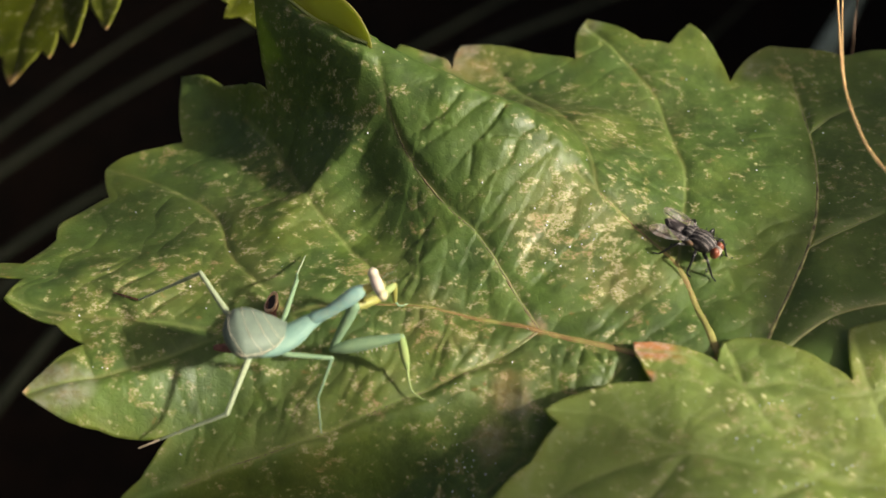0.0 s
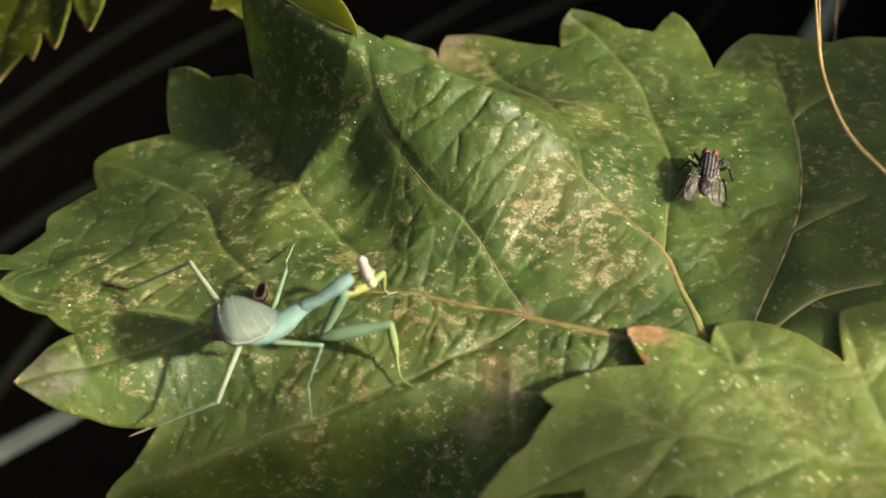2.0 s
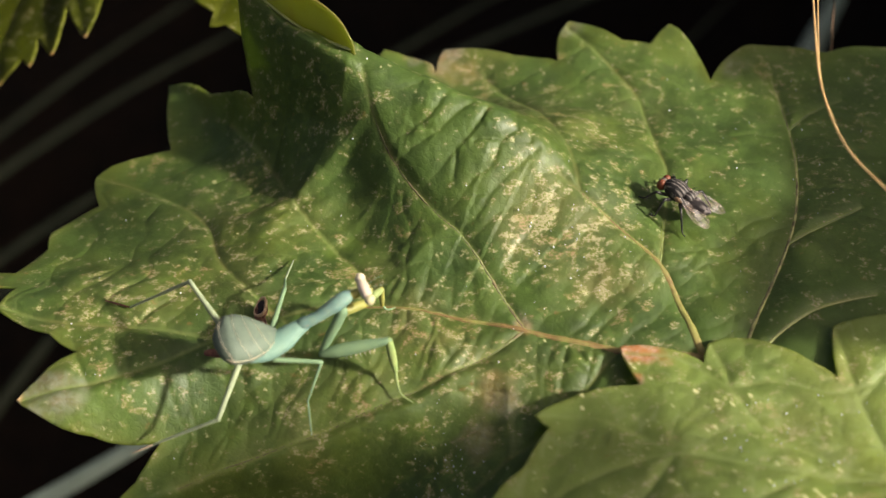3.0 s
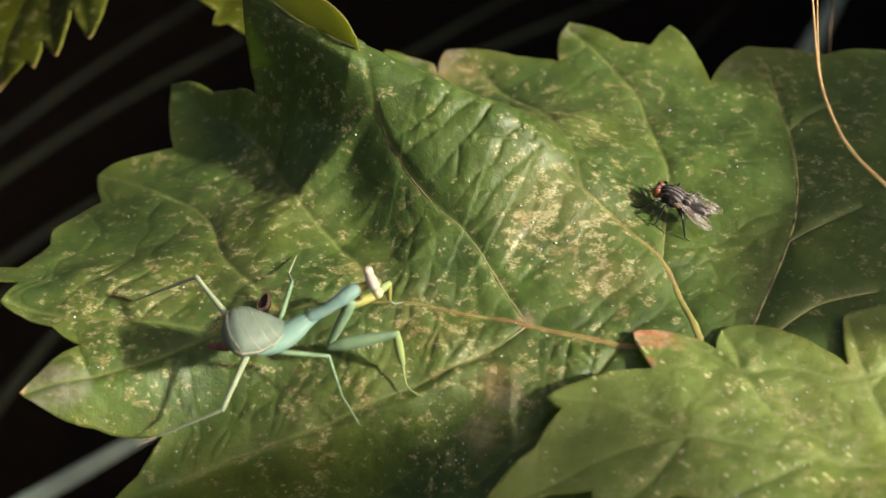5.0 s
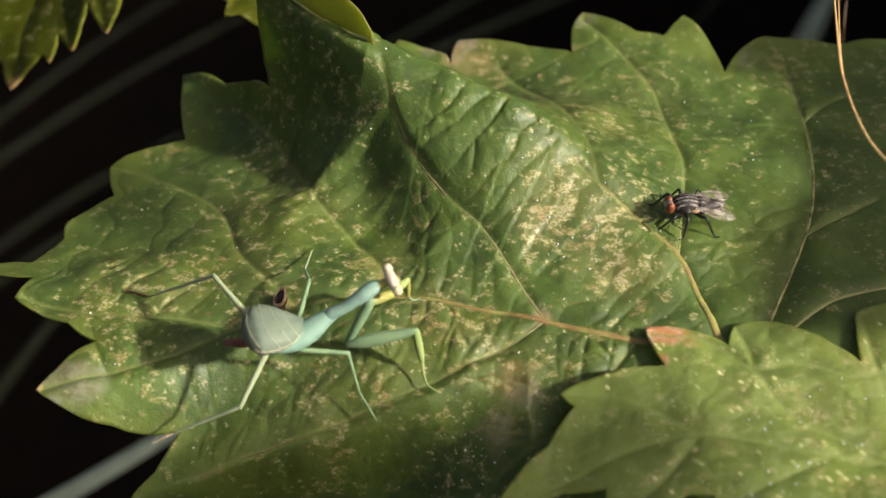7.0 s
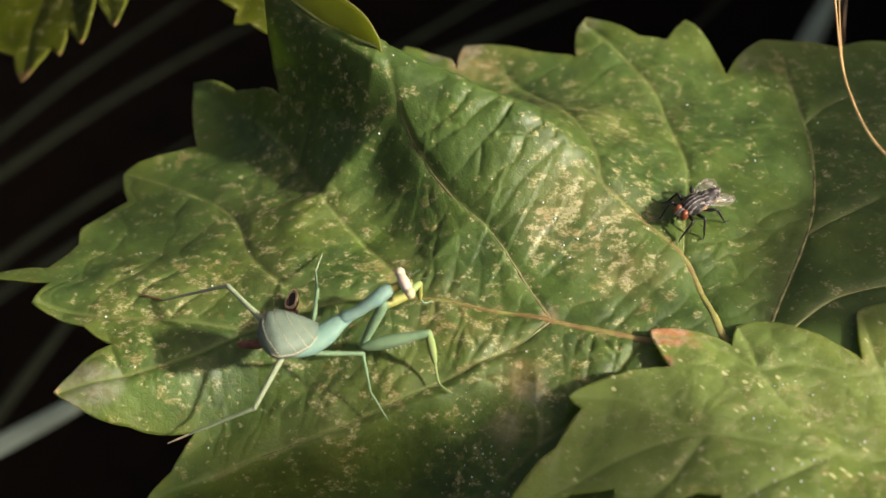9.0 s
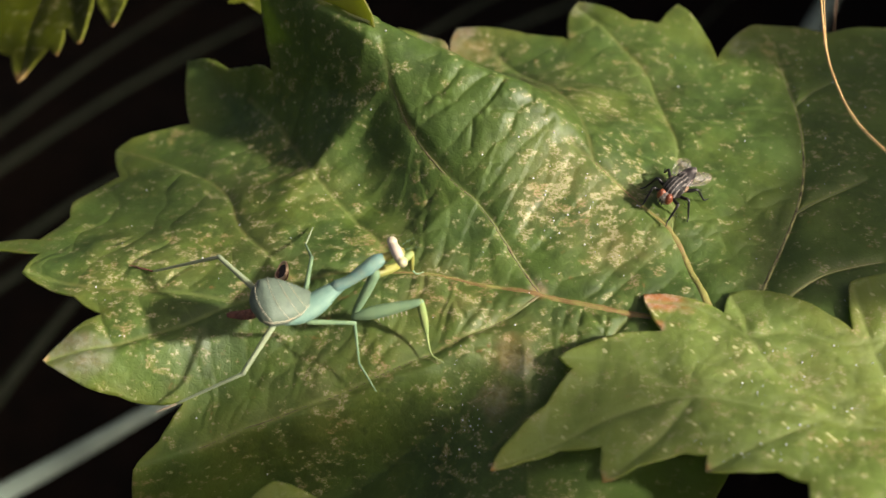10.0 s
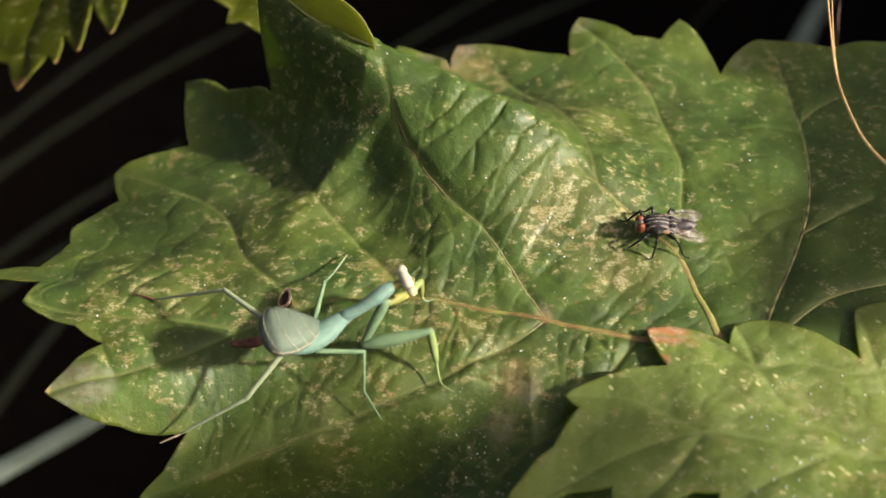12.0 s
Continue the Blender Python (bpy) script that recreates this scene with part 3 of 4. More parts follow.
def main_leaf():
    leaf = thing("vine_leaf", (0.051, -0.0151, 0.302), "large green vine leaf stippled with tan flecks, one lobe rolled up", "leaf")
    o = (0.051, -0.0151, 0.302)
    wear = ((24, 12, 5, 1.2), (30, 9, 5, 1.3), (20, 8, 4, 1.0), (31, 0, 4.5, 1.2), (36, 1, 4, 1.0), (26, 2, 3, 0.8), (3, -4, 5, 0.7), (7, -9, 4, 0.8), (12, 54, 6, 0.7), (-3, 4, 4, 0.6), (40, 40, 7, 0.45), (30, 30, 7, 0.4),
            (-40, 0, 9, 0.5), (-25, 3, 7, 0.5), (-14, -18, 6, 0.5), (-15, 17, 5, 0.5), (-30, 20, 8, 0.4), (-4, -14, 5, 0.6), (14, -14, 6, 0.6), (22, 38, 6, 0.6))
    bleach = ((-49.5, -16, 3.4, 0.75), (-46.5, -15.6, 2.4, 0.5), (8.6, 56.4, 2.2, 0.8), (7, 53.6, 1.6, 0.6), (2.8, 55.4, 1.6, 0.6), (29.6, 60.5, 2.2, 0.5), (57.5, 50.5, 2.4, 0.45), (16.5, -18.5, 2.0, 0.55), (12.5, -22.5, 2.4, 0.45), (19.5, -5.6, 1.2, 0.5))
    scorch = ((10, 53, 3.0, 0.25), (6.5, 55, 2.2, 0.45), (-53.9, -16.5, 0.8, 1.2), (15.5, -16, 2.4, 0.25), (19.5, -6.6, 0.9, 0.6), (14, -23, 3, 0.12))
    rng = random.Random(11)
    pairs = ((LOBE_VEIN[4:], BRANCHES[0], 11, 0.12), (LOBE_VEIN[1:5], MIDRIB[1:4], 6, 0.06), (BRANCHES[0][:5], MIDRIB[3:6], 6, 0.0), (MIDRIB[3:7], BRANCHES[1][:5], 12, 0.04), (MIDRIB[6:9], BRANCHES[1][4:], 5, 0.0),
             (BRANCHES[0], BRANCHES[2], 6, 0.0), (BRANCHES[2], BRANCHES[3], 8, 0.0), (SIDE_VEIN[1:], BRANCHES[4], 8, 0.0), (BRANCHES[4], BRANCHES[5], 7, 0.0), (BRANCHES[5], LOBE_VEIN[5:8], 4, 0.0),
             (SIDE_VEIN[1:4], LOBE_VEIN[1:4], 5, 0.0), (BRANCHES[3], BRANCHES[8], 6, 0.0), (MIDRIB[2:4], BRANCHES[9], 5, 0.05), (BRANCHES[1], BRANCHES[9], 7, 0.0), (SIDE_VEIN[2:], ((75, 6), (78, 20), (80, 40)), 8, 0.05),
             (MIDRIB[7:], BRANCHES[8], 5, 0.0))
    rungs = [line for a, b, count, lean in pairs for line in rungs_between(a, b, count, rng, lean)]
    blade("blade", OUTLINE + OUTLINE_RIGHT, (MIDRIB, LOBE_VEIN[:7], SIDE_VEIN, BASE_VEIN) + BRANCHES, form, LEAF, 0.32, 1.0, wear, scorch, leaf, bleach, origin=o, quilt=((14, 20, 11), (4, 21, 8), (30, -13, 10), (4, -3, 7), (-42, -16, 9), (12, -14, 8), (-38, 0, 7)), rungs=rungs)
    rib("midrib", MIDRIB[:7], (0.80, 0.76, 0.70, 0.52, 0.40, 0.26, 0.12), form, VEIN, leaf, o, (0.1, 0.7), "brownish yellow midrib")
    rib("vein", LOBE_VEIN[:8], (0.80, 0.78, 0.74, 0.62, 0.44, 0.28, 0.18, 0.06), form, VEIN, leaf, o, (0.1, 1.4), "yellow-brown side vein")
    rib("vein", SIDE_VEIN, (0.40, 0.34, 0.28, 0.23, 0.17, 0.07), form, VEIN_PATCHED, leaf, o, (0.0, 0.6), "patchy brown and yellow side vein")
    rib("vein", BASE_VEIN, (0.40, 0.34, 0.26, 0.16), form, VEIN_PALE, leaf, o, (0.1, 0.5))
    rib("vein", BRANCHES[0][:6], (0.34, 0.27, 0.21, 0.16, 0.11, 0.05), form, VEIN_BROWN, leaf, o, (0.6, 1.5), "brown side vein")
    rib("vein", BRANCHES[1], (0.32, 0.25, 0.19, 0.14, 0.09, 0.05), form, VEIN_BROWN, leaf, o, (0.6, 1.3), "brown side vein")
    rib("vein", BRANCHES[4][:2], (0.26, 0.14), form, VEIN_GREEN, leaf, o, (0.5, 1.2))
    rib("vein", BRANCHES[6], (0.24, 0.18, 0.08), form, VEIN_GREEN, leaf, o, (0.2, 0.8))
    rib("vein", BRANCHES[7], (0.2, 0.15, 0.06), form, VEIN_GREEN, leaf, o, (0.2, 0.8))
    # the rolled far half of the lobe, whose underside shows in its mouth
    verts, faces = [], []
    foot = spline(((-24, 46, 17), (-15, 38.6, 16), (-9.4, 34, 16), (-7.2, 32.6, 17), (-5.6, 31.8, 18.5)), 6)
    top = spline(((-22, 46.2, 25.6), (-14.2, 39.4, 25), (-10.4, 36.8, 24.2), (-7.7, 34.2, 23.2), (-6.0, 31.8, 21.4)), 6)
    mid = 0.5 * (foot + top) + np.array((0.5, 0.8, -0.2)) * np.linspace(1, 0.1, len(top))[:, None]
    for i in range(len(foot)):
        for k in range(9):
            t = k / 8
            p = (1 - t) ** 2 * foot[i] + 2 * t * (1 - t) * (2 * mid[i] - 0.5 * foot[i] - 0.5 * top[i]) + t * t * top[i]
            verts.append((p + np.array((0, 0, LEVEL))) * MM - np.array(o))
    for i in range(len(foot) - 1):
        for k in range(8):
            faces.append((i * 9 + k, i * 9 + k + 1, (i + 1) * 9 + k + 1, (i + 1) * 9 + k))
    roll = part("rolled_flap", (verts, faces), LEAF_ROLL, leaf, "pale yellow-green underside of the rolled lobe")
    m = roll.modifiers.new("thickness", "SOLIDIFY")
    m.thickness, m.offset = 0.3 * MM, 0
    lip = spline(((-24.7, 48), (-20.8, 44.4), (-14.8, 38.3), (-9.6, 34.3), (-6.4, 32.3)), 8)
    part("lip", tube([(px - o[0] / MM, py - o[1] / MM, float(form(px, py)) + LEVEL - o[2] / MM, 0.22) for px, py in lip], 8, steps=1), VEIN_PALE, leaf, "thin pale lip of the rolled lobe")
    part("petiole", tube(((0, 0.5, -1.9, 0.8), (6, -10, -9, 1.1), (12, -20, -22, 1.3), (14, -22, -40, 1.4)), 10), VEIN, leaf)
    return leaf


# ---- the leaf that overlaps it ----
LOW = (0.068, -0.040, 0.314)


def low_form(x, y):
    return 2.6 + 0.09 * (x - 40) + 0.05 * (y + 14) + 0.012 * np.maximum(-24 - y, 0) ** 1.8 - 0.002 * np.maximum(x - 45, 0) ** 2 + 0.5 * np.sin((x + y) / 8)


def low_leaf():
    leaf = thing("overlapping_vine_leaf", LOW, "bright yellow-green vine leaf with one scorched orange tooth", "leaf")
    outline = ((34.5, -9.1), (42.2, -10.4), (46.1, -12.6), (47.3, -9.1), (52.2, -9.1), (56, -11.1), (61.2, -14.3), (64, -17), (64.9, -8.3), (68.6, -7.4), (78.1, -7), (83.5, -12.9), (90.2, -10.1), (92.4, -24), (81.5, -41.2), (69.9, -49.6), (58.8, -53.8), (53.4, -49.3), (53.4, -43.6), (49.8, -41.2), (44.7, -41), (40.5, -40.2), (41, -37.6), (37.8, -36.9), (31.6, -38.6), (26.8, -40.8), (27, -34.9), (21.2, -35), (16.5, -36.8), (11.6, -38.7), (14.3, -33.2), (19.6, -27.7), (23.5, -21.9), (21.6, -19.5), (29.4, -16.8), (36.7, -15.9))
    veins = (((69.6, -33.7), (61, -30), (52.6, -24.1), (49.1, -17.4), (42.9, -11.9), (35.2, -10.2)), ((69.6, -33.7), (57.5, -32), (40.3, -27.7), (28.5, -30.4), (12.2, -38.2)), ((69.6, -33.7), (66.6, -20.6), (65.2, -9.3)), ((69.6, -33.7), (82.4, -31.9), (89.7, -28)), ((49.1, -17.4), (56.1, -16.4), (62.9, -19.1), (69.4, -18)), ((49.1, -17.4), (48.8, -13.2), (47.4, -9.6)), ((57.5, -32), (49.2, -35.9), (40.8, -39.9)), ((40.3, -27.7), (34.2, -34.7), (27, -40.5)), ((40.3, -27.7), (31.4, -21.5), (22, -19.5)), ((66.6, -20.6), (73.5, -13.3), (76.4, -7.2)))
    rng = random.Random(3)
    rungs = [line for a, b, count in ((0, 1, 12), (0, 2, 10), (1, 7, 5), (8, 1, 6), (4, 2, 5), (6, 1, 6)) for line in rungs_between(veins[a], veins[b], count, rng)]
    blade("blade", outline, veins, low_form, LEAF_LOW, 0.42, 0.8, ((48.6, -21.2, 6, 0.5), (58.6, -26.1, 9, 0.5), (36.4, -27.4, 9, 0.35), (64.8, -16.9, 6, 0.4)), ((35, -10.2, 2.3, 1.4), (38.2, -11.0, 1.5, 1.0), (40.5, -11.8, 1.3, 0.4), (36.4, -14.9, 0.9, 0.8), (11.8, -38.5, 0.7, 1), (26.9, -40.7, 0.8, 1), (40.6, -39.9, 0.9, 1)), leaf, origin=LOW, period=4.6, netting=0.5, rungs=rungs)
    # white beads added in place of the sparkle on this leaf
    rng, bm = random.Random(8), bmesh.new()
    for _ in range(130):
        x, y = rng.uniform(36, 72), rng.uniform(-40, -19)
        if not all(inside(np.array((x + 1.5, x - 1.5, x)), np.array((y, y, y - 1.5)), np.array(outline))):
            continue
        bmesh.ops.create_icosphere(bm, subdivisions=1, radius=rng.choice((0.07, 0.09, 0.11, 0.16)) * MM, matrix=Matrix.Translation((x * MM - LOW[0], y * MM - LOW[1], (LEVEL + float(low_form(x, y)) - 0.25) * MM - LOW[2])))
    part("glint_beads", bm, GLINT_BEAD, leaf, "tiny whitish beads that stand for glints")
    part("petiole", tube(((1.6, 6.3, -11.7, 1.0), (4, 4, -12, 1.1), (2, 2, -34, 1.3)), 10), VEIN, leaf)
    return leaf


# ---- other leaves of the vine ----
CORNER = (-0.066, 0.080, 0.290)


def corner_form(x, y):
    return -10 + 0.15 * (y - 68) + 0.42 * (x + 66) + 0.8 * np.sin(x / 5)


def corner_leaf():
    leaf = thing("corner_vine_leaf", CORNER, "vine leaf coloured dark green as if shaded, with yellow and orange toothed margin", "leaf")
    outline = ((-52.6, 80.1), (-52.8, 72.2), (-53.8, 66.1), (-55, 63.1), (-57.1, 66.8), (-59.7, 72.2), (-60.5, 67.6), (-61.7, 62.9), (-63.6, 65.6), (-65.5, 68.8), (-65.5, 65.1), (-66.3, 62.6), (-68.2, 65.2), (-70.4, 62.5), (-73.6, 59.3), (-76.1, 66), (-82.7, 71.2), (-91.5, 80.1), (-95.6, 101.8), (-73.2, 100.6), (-60.6, 94.8))
    veins = (((-65.3, 95.5), (-59.9, 80.6), (-55.5, 64.3)), ((-65.3, 95.5), (-65.6, 80.3), (-62.1, 64.1)), ((-65.3, 95.5), (-72.1, 77.6), (-73.5, 61.1)), ((-65.3, 95.5), (-57.1, 84.8), (-53.4, 72.5)))
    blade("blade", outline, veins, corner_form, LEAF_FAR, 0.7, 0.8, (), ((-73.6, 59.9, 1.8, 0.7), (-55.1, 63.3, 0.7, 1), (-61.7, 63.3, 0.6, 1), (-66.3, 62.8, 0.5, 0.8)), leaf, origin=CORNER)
    part("petiole", tube(((-8, 20, 3, 0.9), (-16, 40, 4, 1.0), (-40, 80, -20, 1.1)), 8), VEIN, leaf)
    return leaf


def behind_form(x, y):
    return 2 + 0.1 * (y - 60) + 0.5 * np.sin(x / 3)


def behind_leaf():
    o = (-0.028, 0.066, 0.302)
    leaf = thing("young_vine_leaf", o, "small yellow-green vine leaf behind the rolled lobe", "leaf")
    outline = ((-40, 68), (-36, 63.5), (-32.2, 60.5), (-32.6, 57.2), (-30, 57.6), (-26.5, 55.8), (-20, 56), (-16, 62), (-18, 74), (-30, 78))
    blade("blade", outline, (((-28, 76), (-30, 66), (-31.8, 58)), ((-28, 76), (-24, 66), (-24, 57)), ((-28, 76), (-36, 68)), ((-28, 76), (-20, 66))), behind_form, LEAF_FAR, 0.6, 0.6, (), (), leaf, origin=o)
    part("petiole", tube(((0, 10, 1, 0.7), (2, 22, -8, 0.8), (10, 30, -50, 0.9)), 8), VEIN, leaf)


def lower_tip():
    o = (-0.014, -0.058, 0.296)
    leaf = thing("lower_vine_leaf", o, "light green vine leaf whose tip reaches over the large one", "leaf")
    outline = ((-25.5, -43.5), (-21.3, -40.4), (-18.3, -37.6), (-14.7, -38.8), (-9.1, -42.6), (-4, -48), (-4, -58), (-18, -60), (-28, -50))
    blade("blade", outline, (((-14, -58), (-16, -48), (-18.2, -38.4)), ((-14, -58), (-8, -46)), ((-14, -58), (-23, -44)), ((-16, -48), (-13, -41))), lambda x, y: -3 + 0.04 * (y + 40) + 0 * x, LEAF_LOW, 0.6, 0.6, (), (), leaf, origin=o)
    part("petiole", tube(((0, 0, 0, 0.7), (4, -12, -10, 0.8), (10, -22, -50, 0.9)), 8), VEIN, leaf)


def shading_leaf():
    """Unseen leaf added beside the view to shade the right part of the large leaf."""
    o = (0.172, -0.036, 0.356)
    leaf = thing("added_shading_leaf", o, "unseen green leaf added to shade the large leaf", "leaf")
    outline = ((129, -37), (131, -31), (133, -20), (137, -14), (144, -9), (142, 0), (149, 6), (151, 14), (143, 18), (142, 26), (151, 33), (172, 24), (181, 28), (199, 14), (213, -16), (207, -36), (183, -40), (161, -36), (149, -40))
    blade("blade", outline, (((173, -36), (153, -30), (136, -26)), ((173, -36), (169, -6), (163, 24)), ((173, -36), (153, -38)), ((173, -36), (205, -14))), lambda x, y: 58 + 0.05 * (x - 143) + 0 * y, LEAF, 1.2, 0.8, (), (), leaf, origin=o)
    part("petiole", tube(((0, 0, 3, 0.9), (-30, -20, -20, 1.0), (-70, -16, -60, 1.2), (-100, -6, -80, 1.3)), 8), VEIN, leaf)


def upper_leaf():
    """Unseen leaves added high beside the view; the larger softly shades the large leaf's lower part."""
    o = (0.252, -0.128, 0.454)
    leaf = thing("added_upper_leaf", o, "unseen green leaf added higher up to cast shade", "leaf")
    outline = ((259, -94), (252, -98), (243, -94), (233, -101), (222, -97), (216, -100), (206, -97), (199, -102), (189, -108), (186, -120), (184, -136), (198, -143), (208, -153), (222, -150), (232, -158), (243, -152), (254, -147), (264, -138), (271, -127), (266, -118), (269, -107))
    blade("blade", outline, (((252, -128), (232, -122), (190, -115)), ((252, -128), (240, -112), (238, -97)), ((252, -128), (238, -140), (222, -148)), ((252, -128), (258, -114), (253, -98))), lambda x, y: 154 + 0.06 * (x - 230) + 0 * y, LEAF, 1.2, 0.8, (), (), leaf, origin=o)
    part("petiole", tube(((0, 0, 0.5, 1.0), (6, -14, -6, 1.1), (12, -26, -16, 1.2)), 8), VEIN, leaf)
    # second added leaf, which shades the blade beside the rolled lobe
    o = (0.199, -0.058, 0.456)
    leaf = thing("added_upper_leaf", o, "small unseen green leaf added higher up to cast shade", "leaf")
    outline = ((194, -40), (190, -42), (186, -38), (184, -41), (178, -42), (179, -48), (174, -53), (180, -57), (181, -63), (188, -61), (195, -64), (198, -59), (199, -53), (195, -48), (197, -44))
    blade("blade", outline, (((197, -58), (188, -52), (176, -53)), ((197, -58), (193, -48), (187, -40)), ((197, -58), (190, -60)), ((197, -58), (195, -46))), lambda x, y: 156 + 0.06 * (x - 190) + 0 * y, LEAF, 1.2, 0.8, (), (), leaf, origin=o)
    part("petiole", tube(((0, 0, 0.5, 0.8), (20, -34, 4, 0.9), (46, -74, -2, 1.0), (65, -96, -10, 1.1)), 8), VEIN, leaf)
    # unseen shoot added only to hold these two
    ob = part("added_shoot", tube(((278, -160, -30, 3.4), (272, -158, 120, 3.0), (266, -155, 300, 2.5), (264, -154, 438, 1.8), (262, -152, 470, 0.9)), 12), BARK)
    tagged(ob, "unseen upright brown shoot added to carry the two shading leaves", "shoot")


def cane():
    ob = part("vine_cane", tube(((62, -42, -170, 5.4), (64, -40, -10, 5), (66, -38, 90, 4.6), (66, -37, 190, 4.2), (66, -38, 262, 3.6), (72, -44, 285, 3.0)), 14), BARK)
    tagged(ob, "brown woody vine cane that carries the leaves", "cane")


def tendril():
    """Dry tendril: two strands side by side."""
    o = (0.0640, 0.0200, 0.330)
    root = thing("dry_tendril", o, "dry straw-coloured tendril hanging over the leaf", "tendril")
    line = np.array(((66.5, 72, 30), (64.8, 53.8, 30), (63.7, 40.1, 30), (62.1, 25.1, 30), (61.2, 14.5, 30), (61.9, 5.7, 30), (63.5, -0.2, 30), (67.1, -6.8, 30), (72.7, -15.6, 28), (82, -28, 22)))
    base = np.array((64, 20, 30))
    part("strand", tube([(*(p - base), 0.16) for p in line], 8), STRAW, root)
    part("strand", tube([(*(p - base + np.array((0.3 + 0.045 * max(p[1] - 20, 0), 0, -0.6))), 0.10) for p in line[:6]], 8), STRAW, root)
    return root


def dry_straw():
    """Thin dry straw that stands in the soil behind the leaf."""
    ob = part("dry_straw", tube(((73, 60, 324, 0.2), (76.5, 65.6, 300, 0.22), (78.4, 66.3, 286, 0.25), (91.4, 98.7, 240, 0.5), (115, 158, 160, 0.6), (150, 240, -60, 0.8), (152, 244, -176, 0.8)), 8), BARK)
    tagged(ob, "thin dry brown straw standing behind the leaf", "straw")


# ---- small things on the large leaf ----
def dry_bract():
    """Dry brown remains that the mantis stands over: a dark cup with a tan rim and a reddish husk."""
    z = float(form(-19.3, -2.2))
    root = thing("dry_bud_husk", (-0.0193, -0.0045, LEVEL * MM + z * MM), "dry red-brown bud husk with a black hollow on the leaf", "husk")
    tilt = Euler((radians(18), radians(-30), radians(-20))).to_matrix()
    ring = [tilt @ Vector((1.0 * math.cos(a), 1.45 * math.sin(a) - 0.25 * math.cos(2 * a), 0)) + Vector((0.05, 1.4, 1.9)) for a in np.linspace(0, 2 * math.pi, 20)]
    part("cup", egg((0, 1.4, 1.2), (1.15, 1.6, 0.85), (18, -30, -20)), DRY, root)
    part("cup_rim", tube([(*p, 0.24) for p in ring], 7, steps=1, cap=False), DRY_RIM, root, "tan curled rim")
    # solid black egg drawn as the hollow of the cup
    part("hollow", egg((0.05, 1.4, 1.75), (0.95, 1.4, 0.42), (18, -30, -20)), BLACK, root, "black hollow")
    part("stalk", tube(((0.3, 0.4, 0.6, 0.5), (0.6, -1.2, 0.8, 0.55), (0.9, -3.0, 0.9, 0.5)), 8), DRY, root)
    part("husk", tube(((0.5, -3, 0.9, 0.6), (-2.2, -5.2, 1.2, 0.85), (-4.6, -6.2, 1.2, 0.95), (-7.2, -6.0, 0.9, 0.6)), 8, 0.6), DRY, root, "crumpled red-brown husk")


def dew():
    # white beads strewn over the blade to imitate its glints
    rng = random.Random(4)
    bm = bmesh.new()
    spots = [(rng.uniform(-50, 80), rng.uniform(-26, 50)) for i in range(110)] + [(rng.gauss(9, 2.5), rng.gauss(-24, 3)) for i in range(45)] + [(rng.gauss(25, 5), rng.gauss(5, 6)) for i in range(40)]
    spots = [p for p in spots if not (-26 < p[0] < 2 and -24 < p[1] < 2)]
    x, y = np.array(spots).T
    ok = inside(x, y, np.array(OUTLINE + OUTLINE_RIGHT)) & inside(x + 2, y, np.array(OUTLINE + OUTLINE_RIGHT)) & inside(x - 2, y, np.array(OUTLINE + OUTLINE_RIGHT))
    for a, b, c in zip(x[ok], y[ok], form(x, y)[ok]):
        r = rng.choice((0.06, 0.08, 0.1, 0.15))
        bmesh.ops.create_icosphere(bm, subdivisions=1, radius=r * MM, matrix=Matrix.Translation((a * MM, b * MM, (LEVEL + c + 0.2) * MM)))
    tagged(part("glint_beads", bm, GLINT_BEAD), "tiny whitish beads standing for glints scattered over the leaf", "dew", kind="stuff")


# ---- the mantis ----
MANTIS = Vector((-0.0160, -0.0130, 0.2985))
MANTIS_AT = ((0, -0.69, 0.28, 0.2), (1, -0.72, 0.19, 0), (2, -0.63, 0.14, 0), (3, -0.63, 0.05, 0.2), (3.2, -0.6, 0.05, 0.2), (4.8, -0.06, 0.05, 0.1), (5.5, -0.06, 0, 0.4), (6, 0, 0, 0), (6.5, 0.06, 0, 0.3),
             (8.5, 0.66, -0.5, 0.2), (9, 0.70, -0.55, 0.9), (9.5, 1.02, -0.42, 0.9), (10, 1.1, -0.31, 1.4), (10.5, 1.4, -0.35, 0.8), (11, 1.58, -0.41, 0.6), (11.5, 1.73, -0.36, 0.3), (12, 1.77, -0.3, 0.5))


def local(*p):
    """Mantis space, mm, from plan coordinates and height over the leaf's mean level."""
    return (p[0] - MANTIS.x / MM, p[1] - MANTIS.y / MM, p[2] + LEVEL - MANTIS.z / MM) + tuple(p[3:])


# walking legs: hip, knee, ankle and claw
LEGS = {
    "hind_right": (local(-19.8, -15.7, 5.3), local(-23.7, -22.0, -0.4), local(-33.9, -22.4, -6.6), local(-36.8, -23.7, -6.9)),
    "hind_left": (local(-22.4, -12.2, 7.2), local(-28.2, -4.4, 7.6), local(-39.1, -1.5, -1.4), local(-43.2, 0.3, -2.0)),
    "middle_left": (local(-15.9, -11.1, 5.5), local(-14.7, -3.0, 4.6), local(-15.8, 1.4, 1.5), local(-15.2, 7.2, -1.2)),
    "middle_right": (local(-15.5, -15.3, 4.1), local(-8.8, -15.4, 3.3), local(-7.1, -18.6, -1.8), local(-4.6, -21.6, -4.8)),
}
